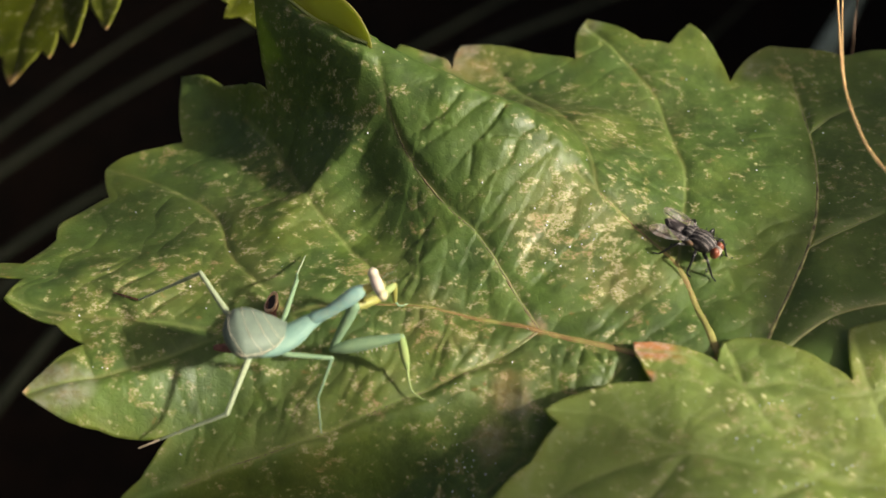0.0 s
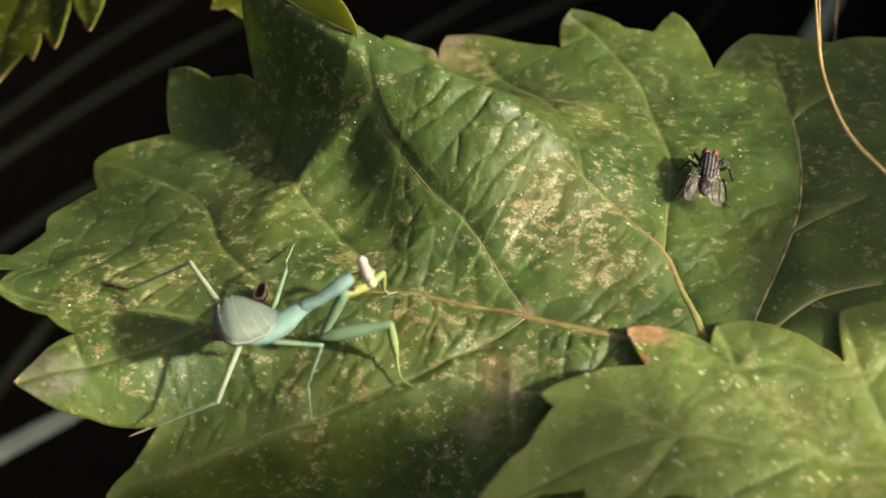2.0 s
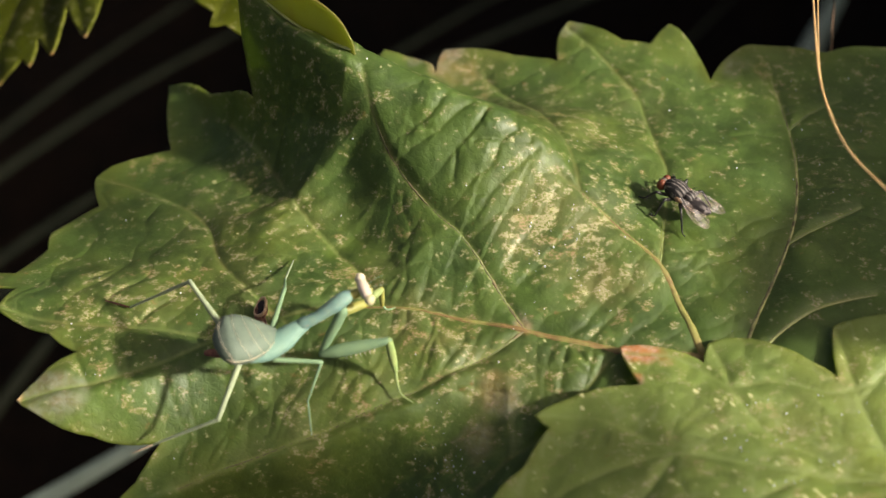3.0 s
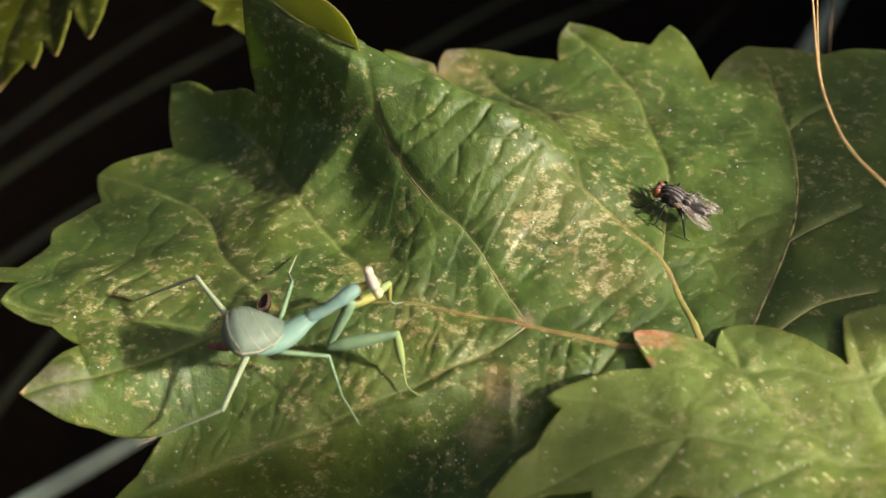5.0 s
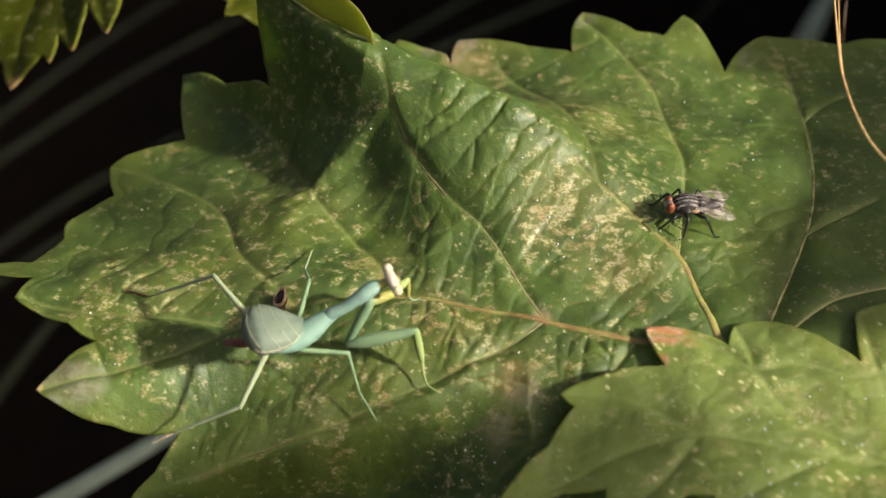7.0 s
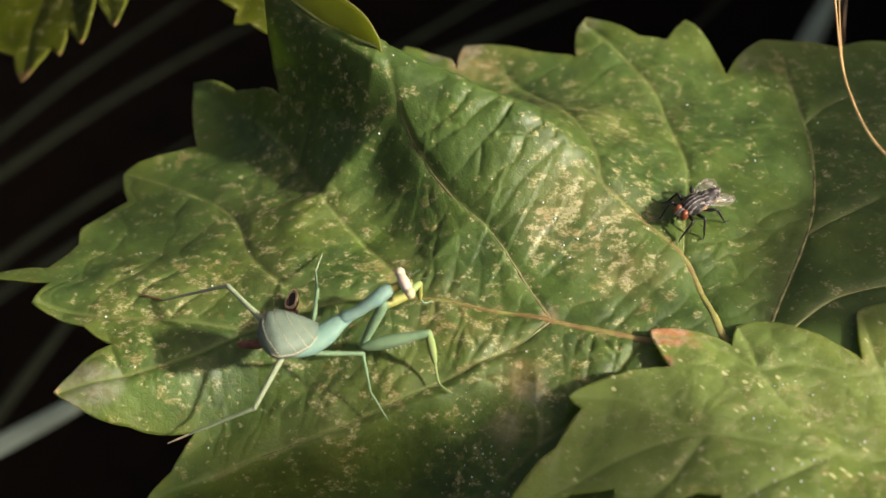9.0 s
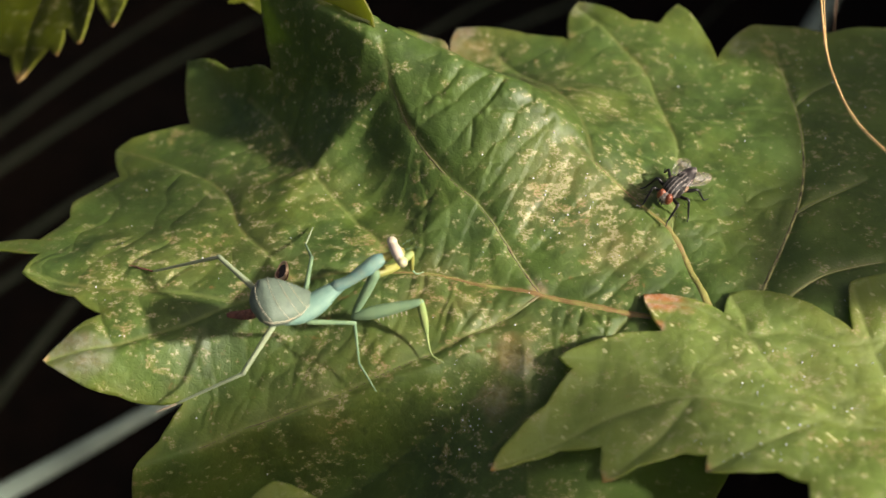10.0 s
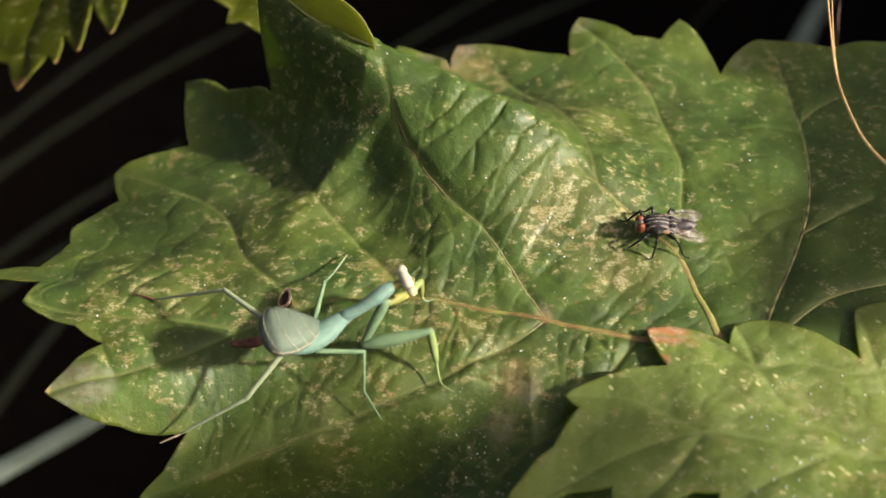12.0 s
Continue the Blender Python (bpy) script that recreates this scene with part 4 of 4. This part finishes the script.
# where a foot stands otherwise: seconds, shift of the foot on the leaf in mm, its turn in degrees
STEPS = {
    "hind_right": ((0, 0, 0, 0, 0), (12, 0, 0, 0, 0)),
    "hind_left": ((0, 0, 0, 0, 0), (12, 0, 0, 0, 0)),
    "middle_left": ((0, 0, 0, 0, 0), (10.1, 0, 0, 0, 0), (10.5, 2.0, 0.0, 2.0, -5), (10.8, 3.9, -0.3, 0, -10), (12, 3.9, -0.3, 0, -10)),
    "middle_right": ((0, -4.4, 0.1, 0.3, -32), (3.4, -4.4, 0.1, 0.3, -32), (4.0, -2.2, 0.3, 2.6, -16), (4.6, 0, 0, 0, 0), (12, 0, 0, 0, 0)),
}


def aim(a, b):
    """Pose at a (mm) whose x axis points to b."""
    a, b = Vector(a), Vector(b)
    return Matrix.Translation(a * MM) @ (b - a).to_track_quat("X", "Z").to_matrix().to_4x4()


def segment(name, a, b, radii, material, parent, bend=0.0, label="", flat=1.0):
    """A limb segment from a to b (mantis space, mm), lying along its own x axis."""
    size = (Vector(b) - Vector(a)).length
    count = len(radii)
    pts = [(size * i / (count - 1), 0, bend * math.sin(math.pi * i / (count - 1)), r) for i, r in enumerate(radii)]
    ob = part(name, tube(pts, 10, flat, 3, up=(0, 1, 0)), material, parent, label)
    ob.matrix_basis = aim(a, b)
    return ob


def mantis():
    root = thing("mantis", MANTIS, "young blue-green praying mantis with pale pink head on the leaf", "mantis")
    L = local
    # abdomen: an oval body curled up over the back, pointed in front, with pale seams
    core = spline([L(-15.2, -12.2, 6.6), L(-17.6, -13.9, 7.9), L(-20.2, -15.2, 8.8), L(-23.2, -16.1, 9.2)], 8)
    steps = np.linspace(0, 1, len(core))
    wide = np.interp(steps, (0, 0.15, 0.35, 0.6, 0.8, 0.93, 1), (0.5, 2.0, 3.4, 4.2, 4.0, 2.8, 0.9))
    tall = np.interp(steps, (0, 0.2, 0.5, 0.8, 0.95, 1), (0.5, 1.3, 2.2, 2.2, 1.3, 0.5))

    def around(i, ang, grow=1.0):
        """A point of the abdomen's skin; i may lie between two stations."""
        mark = np.arange(len(core))
        pick = lambda u: np.array([np.interp(u, mark, core[:, c]) for c in range(3)])
        w = pick(min(i + 1, len(core) - 1)) - pick(max(i - 1, 0))
        w = w / np.linalg.norm(w)
        side = np.cross(w, (0, 0, 1))
        side /= np.linalg.norm(side)
        top = np.cross(side, w)
        c, s = math.cos(ang), math.sin(ang)
        return pick(i) + grow * (np.interp(i, mark, wide) * math.copysign(abs(c) ** 0.85, c) * side + np.interp(i, mark, tall) * s * top)

    verts, faces, sides = [], [], 28
    for i in range(len(core)):
        verts += [around(i, 2 * math.pi * k / sides) * MM for k in range(sides)]
    for i in range(len(core) - 1):
        for k in range(sides):
            j = (k + 1) % sides
            faces.append((i * sides + k, i * sides + j, (i + 1) * sides + j, (i + 1) * sides + k))
    faces += [tuple(range(sides))[::-1], tuple(range((len(core) - 1) * sides, len(core) * sides))]
    abdomen = part("abdomen", (verts, faces), MANTIS_GREY, root, "grey-green oval abdomen curled up over the back")
    for i in (5, 9, 13, 18):
        line = [(*around(min(i + 4.0 * math.sin(math.pi * k / 24), len(core) - 1.5), math.pi * k / 24, 1.008), 0.038) for k in range(25)]
        part("seam", tube(line, 6, steps=1), CREAM, abdomen, "pale seam")
    for sgn in (0.08, math.pi - 0.08):
        line = [(*around(i, sgn, 1.0), 0.07) for i in range(2, len(core) - 3)]
        part("flank_line", tube(line, 6, steps=1), CREAM, abdomen, "cream and orange flank line")
    # thorax
    part("metathorax", tube([L(-10.7, -11.3, 7.3, 0.95), L(-12.2, -12.1, 6.9, 1.35), L(-14.2, -13.5, 6.2, 1.85), L(-16.6, -14.9, 5.8, 1.85), L(-18.6, -16.0, 6.0, 1.3)], 18, 0.75), MANTIS_TURQUOISE, root, "turquoise hind thorax")
    part("prothorax", tube([L(-4.3, -8.5, 10.0, 0.85), L(-5.4, -9.2, 10.1, 1.12), L(-6.6, -10.0, 9.7, 1.15), L(-7.9, -10.6, 9.1, 0.98), L(-9.4, -11.2, 8.3, 0.90), L(-11.3, -11.6, 7.5, 1.0)], 18, 0.85), MANTIS_BLUE, root, "blue-green prothorax")
    # head
    head = part("head", egg((0, 0, 0), (0.80, 2.3, 0.85), (0, 0, 0), 12, 18), MANTIS_PALE, root, "pale pink and cream head")
    head.matrix_basis = Matrix.Translation(Vector(L(-2.5, -8.6, 11.4)) * MM) @ Euler((radians(8), radians(10), radians(24))).to_matrix().to_4x4()
    for sgn in (-1, 1):
        part("eye", egg((0.1, sgn * 1.85, 0), (0.74, 0.85, 0.80)), MANTIS_PALE if sgn > 0 else MANTIS_CREAM, head)
        part("antenna", tube(((0.5, sgn * 0.3, 0.5, 0.05), (1.6, sgn * 0.6, 1.1, 0.035), (3.0, sgn * 0.8, 1.2, 0.02)), 5), MANTIS_GREEN, head)
    part("face", egg((0.62, 0, -0.9), (0.55, 0.8, 1.3), (0, 20, 0)), MANTIS_YELLOW, head, "yellow-green face")
    part("neck", tube([L(-3.3, -8.4, 10.6, 0.6), L(-4.8, -8.9, 9.9, 0.8)], 10), MANTIS_YELLOW, root)
    # grasping legs
    segment("coxa", L(-5.6, -10.3, 8.6), L(-8.8, -12.4, 2.3), (0.75, 0.8, 0.7, 0.5), MANTIS_GREEN, root)
    segment("raptorial_femur", L(-8.9, -13.0, 2.1), L(0.8, -13.1, 5.4), (0.55, 0.95, 1.02, 0.92, 0.72, 0.52), MANTIS_GREEN, root, label="thick green grasping femur")
    a, b = Vector(L(-8.9, -13.0, 1.9)), Vector(L(0.8, -13.1, 5.0))
    for i in range(7):
        c = a.lerp(b, 0.36 + 0.07 * i) + Vector((0, -0.45, -0.45))
        part("spine", tube(((*c, 0.09), (*(c + Vector((0.12, -0.35, -0.5))), 0.02)), 5, steps=1), CREAM, root)
    segment("raptorial_tibia", L(0.8, -13.1, 5.4), L(1.6, -14.7, 0.2), (0.52, 0.62, 0.58, 0.34), MANTIS_LIME, root)
    part("tarsus", tube([L(1.6, -14.7, 0.2, 0.22), L(1.9, -16.2, -1.2, 0.17), L(2.4, -17.3, -1.9, 0.14), L(4.0, -18.3, -2.4, 0.1)], 6), MANTIS_LIME, root)
    segment("coxa", L(-5.2, -9.8, 8.2), L(-2.5, -7.6, 7.0), (0.75, 0.75, 0.6), MANTIS_YELLOW, root)
    segment("raptorial_femur", L(-2.4, -7.2, 7.0), L(-0.4, -5.3, 7.1), (0.5, 0.65, 0.62, 0.45), MANTIS_LIME, root)
    segment("raptorial_tibia", L(-0.4, -5.3, 7.1), L(-0.4, -5.1, 3.2), (0.45, 0.45, 0.28), MANTIS_YELLOW, root)
    part("tarsus", tube([L(-0.4, -5.1, 3.2, 0.16), L(0.3, -5.2, 2.3, 0.13), L(1.4, -4.7, 2.1, 0.08)], 6), MANTIS_GREEN, root)
    # walking legs
    legs = {}
    for name, skin, foot_skin, thick, foot_label in (("hind_right", MANTIS_LEG_PALE, FOOT, 1.0, "pinkish tan foot"), ("hind_left", MANTIS_LEG_PALE, DRY, 1.0, "brown foot"),
                                                     ("middle_left", MANTIS_GREEN, MANTIS_LEG_PALE, 0.88, ""), ("middle_right", MANTIS_GREEN, MANTIS_GREEN, 0.88, "")):
        hip, knee, ankle, claw = LEGS[name]
        legs[name] = (segment("femur", hip, knee, [r * thick for r in (0.46, 0.44, 0.37, 0.36)], skin, root),
                      segment("tibia", knee, ankle, [r * thick for r in (0.29, 0.25, 0.21, 0.17)], skin, root),
                      segment("tarsus", ankle, claw, (0.16, 0.15, 0.14, 0.12, 0.08), foot_skin, root, label=foot_label))
    return root, legs


# ---- the fly ----
def fly():
    """Flesh fly, 10 mm long, heading along +x; its feet stand on z = 0."""
    root = thing("fly", (0.043, 0.011, 0.304), "black and grey striped flesh fly with red eyes on the leaf", "fly")
    part("thorax", egg((0.9, 0, 2.9), (2.15, 1.55, 1.55), (0, -4, 0)), FLY_STRIPED, root, "grey thorax with black stripes")
    part("scutellum", egg((-1.1, 0, 3.3), (0.85, 1.0, 0.7)), FLY_STRIPED, root)
    part("abdomen", egg((-2.35, 0, 2.4), (2.7, 1.5, 1.3), (0, 188, 0), taper=0.45), FLY_CHEQUER, root, "chequered black and grey abdomen")
    head = part("head", egg((3.25, 0, 2.5), (0.75, 1.15, 1.05)), FLY_FACE, root, "silvery grey face")
    for sgn in (-1, 1):
        part("eye", egg((3.26, sgn * 0.62, 2.75), (0.66, 0.62, 0.98), (0, 0, sgn * 24)), FLY_EYE, head, "dark red eye")
        part("antenna", tube(((3.9, sgn * 0.2, 2.6, 0.1), (4.2, sgn * 0.25, 2.0, 0.08)), 5, steps=1), FLY_BLACK, head)
        part("wing_base", egg((-0.2, sgn * 1.35, 2.85), (0.7, 0.3, 0.4)), FLY_TAN, root, "tan wing base")
        outline = np.array(((0.3, 0.2), (-1.0, 0.7), (-2.8, 1.2), (-4.6, 1.3), (-5.9, 0.8), (-6.3, 0.1), (-5.6, -0.7), (-3.8, -1.1), (-1.8, -0.9), (-0.2, -0.4)))
        line = spline(np.vstack([outline, outline[:1]]), 3)[:-1]
        bm = bmesh.new()
        a = radians(11) * sgn
        pts = []
        for p in line:
            x, y = p[0], p[1] * sgn
            px, py = x * math.cos(-a) - y * math.sin(-a), x * math.sin(-a) + y * math.cos(-a)
            pts.append(bm.verts.new(Vector((px, py + sgn * 0.72, 3.45 + 0.03 * sgn + 0.2 * x - 0.10 * max(p[1], 0))) * MM))
        bm.faces.new(pts)
        bmesh.ops.triangulate(bm, faces=bm.faces[:])
        wing = part("wing", bm, FLY_WING, root, "clear smoky wing with fine veins", False)
        m = wing.modifiers.new("thickness", "SOLIDIFY")
        m.thickness = 0.03 * MM
        for q in ((0.2, 0.15), (0.0, -0.1)):
            ends = []
            for x, y in ((q[0], q[1] * sgn), (-3.0, (q[1] * 5) * sgn), (-5.6, (q[1] * 3 - 0.1) * sgn)):
                px, py = x * math.cos(-a) - y * math.sin(-a), x * math.sin(-a) + y * math.cos(-a)
                ends.append((px, py + sgn * 0.72, 3.47 + 0.03 * sgn + 0.2 * x, 0.04))
            part("wing_vein", tube(ends, 4, steps=3), FLY_BLACK, wing)
        for x0, knee, foot in ((1.9, (3.0, 2.2, 2.6), (4.6, 2.2, 0.1)), (0.8, (1.2, 2.8, 2.8), (1.5, 3.9, 0.1)), (-0.4, (-1.6, 2.6, 2.7), (-3.2, 3.6, 0.1))):
            k, f = Vector((knee[0], knee[1] * sgn, knee[2])), Vector((foot[0], foot[1] * sgn, foot[2]))
            part("leg", tube(((x0, sgn * 0.9, 1.9, 0.24), (*Vector((x0, sgn * 0.9, 1.9)).lerp(k, 0.6), 0.28), (*k, 0.19), (*k.lerp(f, 0.55), 0.17), (*f, 0.11), (*(f + Vector((0.7 if foot[0] > 0 else -0.7, 0.3 * sgn, 0))), 0.08)), 7, steps=3), FLY_BLACK, root, "black bristly leg")
    for i in range(14):
        part("bristle", tube(((-3.0 - 0.12 * i, 0.5 * math.sin(i * 2.1), 3.2 - 0.1 * i, 0.035), (-3.7 - 0.12 * i, 0.8 * math.sin(i * 2.1), 3.6 - 0.1 * i, 0.012)), 4, steps=1, cap=False), FLY_BLACK, root)
    # stiff hairs on the back and along the legs
    rng, verts, faces = random.Random(21), [], []
    for i in range(90):
        if i < 55:
            x, side = rng.uniform(-4.2, 2.6), rng.uniform(-1.2, 1.2)
            y, z = side * (1.25 if x > -1 else 1.15), (4.2 if x > -1 else 3.5 - 0.25 * (-1 - x)) - 0.55 * side * side
            tip = Vector((-0.45, 0.35 * side, 0.42))
        else:
            x, side = rng.choice((3.6, 1.4, -2.3)), rng.choice((-1, 1))
            y, z = side * rng.uniform(2.2, 2.9), rng.uniform(1.0, 2.6)
            tip = Vector((rng.uniform(-0.3, 0.3), 0.35 * side, -0.15))
        v, f = tube(((x, y, z, 0.04), (*(Vector((x, y, z)) + tip), 0.012)), 4, steps=1, cap=False)
        faces += [tuple(k + len(verts) for k in q) for q in f]
        verts += v
    part("bristles", (verts, faces), FLY_BLACK, root, "stiff black hairs")
    for ob in root.children_recursive:
        for v in ob.data.vertices:
            v.co *= 1.07
    return root


FLY_AT = ((0, 41.2, 6.4, -33), (0.5, 42.5, 7.2, -23), (1, 43.7, 6.8, -30), (1.3, 45.1, 7.3, -25), (1.4, 46.2, 7.7, -10), (1.5, 47.3, 8.1, 14), (1.6, 47.3, 9.9, 50), (1.7, 47.3, 11.7, 80),
          (1.8, 47.3, 13.1, 86), (2, 47.3, 15.3, 78), (2.1, 46.5, 14.3, 122), (2.3, 45.7, 13.3, 139), (2.5, 45.3, 12.8, 139), (3, 44.7, 13, 139), (3.2, 44.7, 12.9, 140), (4.8, 43.9, 11.6, 149),
          (5, 43.9, 11.5, 151), (5.5, 43.3, 11.1, 169), (6, 43.2, 10.4, 177), (6.5, 43.2, 9.9, 183), (8.3, 42.8, 10.8, 194), (8.5, 42.8, 10.9, 197), (9, 43.2, 11.1, 219), (9.5, 41.9, 10.2, 217),
          (10, 41.4, 10.1, 230), (10.3, 42.7, 9, 262), (10.5, 43.4, 8.4, 288), (11, 43.7, 8.9, 290), (11.5, 42.8, 6.2, 252), (11.8, 40.5, 6.4, 196), (12, 38.6, 6.0, 183))
LOW_AT = ((0, -1.39, -1, 0.7), (0.5, -0.16, -0.59, 1.02), (1, -0.58, -0.97, 1.12), (1.5, -0.48, -0.72, 1.06), (2, -0.38, -0.88, 0.86), (2.5, -0.46, -0.85, 1.61), (3, -0.52, -1.51, 1.62),
          (5, 0.5, -0.36, 0.45), (5.5, -0.74, -1.43, 1.74), (6, -0.65, -1.84, 2.45), (6.5, -0.4, -0.84, 1.24), (8.5, 0.15, -0.17, -0), (9, -0.06, -0.89, 0.92), (9.5, 0, 0, 0),
          (10, 0, 0.05, -0.53), (10.5, -0.46, -0.55, 0.27), (11, -0.06, -0.4, 0.1), (11.5, 0.33, -0.2, -0.19), (12, 0.27, -0.75, 0.94))
CORNER_AT = ((0, 0.18, -0.99), (0.5, 0.53, -2.48), (1, 0.56, -2.04), (1.5, 0.2, -2.19), (2, -0.09, -3.31), (2.5, 0.28, -2.92), (3, -1.48, -0.38), (5, -0.95, -1.1), (5.5, 0, 0), (6, 0.28, -0.7), (6.5, 0.21, -1.5),
             (8.5, 0.67, -3.35), (9, -0.94, 2.23), (9.5, 0.9, -3.45), (10, 0.55, -3.68), (10.5, -0.13, 0.95), (11, 0.51, -1.89), (11.5, 0.59, -2.49), (12, 0.33, -0.17))
TENDRIL_AT = ((0, -0.66, -1.6), (0.5, -1.22, -1.6), (1, -1.13, -1.2), (1.5, -0.97, -1.0), (2, -1.2, -1.0), (2.5, -1.08, -1.4), (3, -0.5, -1.2), (5, -0.8, -1.6), (5.5, 0, -0.3), (6, -0.29, 0), (6.5, -0.29, -1.1),
              (8.5, -0.65, -1.8), (9, 0.1, -0.8), (9.5, -0.9, -0.8), (10, -0.93, -1.9), (10.5, -0.2, -1.3), (11, -0.59, -0.8), (11.5, -0.93, -1.9), (12, -0.41, -1.7))


BLADE_AT = ((0, -22.6), (0.5, -23.1), (1, 5.6), (1.5, -23.9), (2, 20.6), (2.5, 16.4), (3, 1.4), (5, 4.3), (5.5, 8.5), (6, -1.2), (6.5, -2.9), (8.5, -9.2), (9, 29.0), (9.5, 12.1), (10, 6.1), (10.5, 10.4), (11, 10.4), (11.5, 15.7), (12, 19.2))


def on_leaf(x, y, turn):
    """Pose of a thing that stands on the large leaf and heads along turn (degrees)."""
    step = 2.0
    z = float(form(x, y))
    zx, zy = float(form(x + step, y) - form(x - step, y)) / (2 * step), float(form(x, y + step) - form(x, y - step)) / (2 * step)
    up = Vector((-zx, -zy, 1)).normalized()
    ahead = Vector((math.cos(radians(turn)), math.sin(radians(turn)), 0))
    ahead = (ahead - up * ahead.dot(up)).normalized()
    m = Matrix((ahead, up.cross(ahead), up)).transposed().to_4x4()
    return Matrix.Translation((x * MM, y * MM, (LEVEL + z + 0.3) * MM)) @ m @ Matrix.Translation((1.2 * MM, 0, 0))


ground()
swaying_blade = grasses()
main_leaf()
overlap = low_leaf()
corner = corner_leaf()
behind_leaf()
lower_tip()
shading_leaf()
upper_leaf()
cane()
hanging = tendril()
dry_straw()
dry_bract()
dew()
insect, walking_legs = mantis()
visitor = fly()


def sway(thing_, base, rows):
    walk(thing_, [(t, Matrix.Translation((base[0] + x * MM, base[1] + y * MM, base[2])) @ pose(0, 0, 0, 0, 0, sum(a))) for t, x, y, *a in rows])


def body_at(t):
    rows = np.array(MANTIS_AT)
    x, y, a = (float(np.interp(t, rows[:, 0], rows[:, k])) for k in (1, 2, 3))
    return Matrix.Translation(MANTIS + Vector((x, y, 0)) * MM) @ pose(0, 0, 0, 0, 0, a)


def step_leg(name, femur, tibia, tarsus):
    """The hip goes with the body, the foot stays on the leaf until it steps, and the knee bends to suit."""
    hip, knee, ankle, claw = (Vector(p) for p in LEGS[name])
    upper, lower = (knee - hip).length, (ankle - knee).length
    steps = np.array(STEPS[name])
    rows = ([], [], [])
    for t in sorted({r[0] for r in MANTIS_AT} | {r[0] for r in STEPS[name]}):
        shift = Vector([float(np.interp(t, steps[:, 0], steps[:, k])) for k in (1, 2, 3)]) * MM
        place = body_at(t).inverted() @ Matrix.Translation(shift) @ Matrix.Translation(MANTIS)
        foot = place @ (ankle * MM) / MM
        way = foot - hip
        far = min(way.length, 0.995 * (upper + lower))
        way.normalize()
        ahead = (upper ** 2 - lower ** 2 + far ** 2) / (2 * far)
        out = knee - hip
        out = (out - way * out.dot(way)).normalized()
        bend = hip + way * ahead + out * math.sqrt(max(upper ** 2 - ahead ** 2, 0))
        rows[0].append((t, aim(hip, bend)))
        rows[1].append((t, aim(bend, foot)))
        turn = Matrix.Rotation(radians(float(np.interp(t, steps[:, 0], steps[:, 4]))), 4, "Z")
        rows[2].append((t, place @ Matrix.Translation(ankle * MM) @ turn @ Matrix.Translation(-ankle * MM) @ aim(ankle, claw)))
    for ob, keys in zip((femur, tibia, tarsus), rows):
        walk(ob, keys)


def motions():
    walk(visitor, [(t, on_leaf(x, y, a)) for t, x, y, a in FLY_AT])
    walk(insect, [(t, Matrix.Translation(MANTIS + Vector((x, y, 0)) * MM) @ pose(0, 0, 0, 0, 0, a)) for t, x, y, a in MANTIS_AT])
    for name, (femur, tibia, tarsus) in walking_legs.items():
        step_leg(name, femur, tibia, tarsus)
    walk(swaying_blade, [(t, pose(0, y * MM, 0)) for t, y in BLADE_AT])
    sway(overlap, LOW, LOW_AT)
    sway(corner, CORNER, CORNER_AT)
    sway(hanging, (0.0640, 0.0200, 0.330), TENDRIL_AT)


motions()
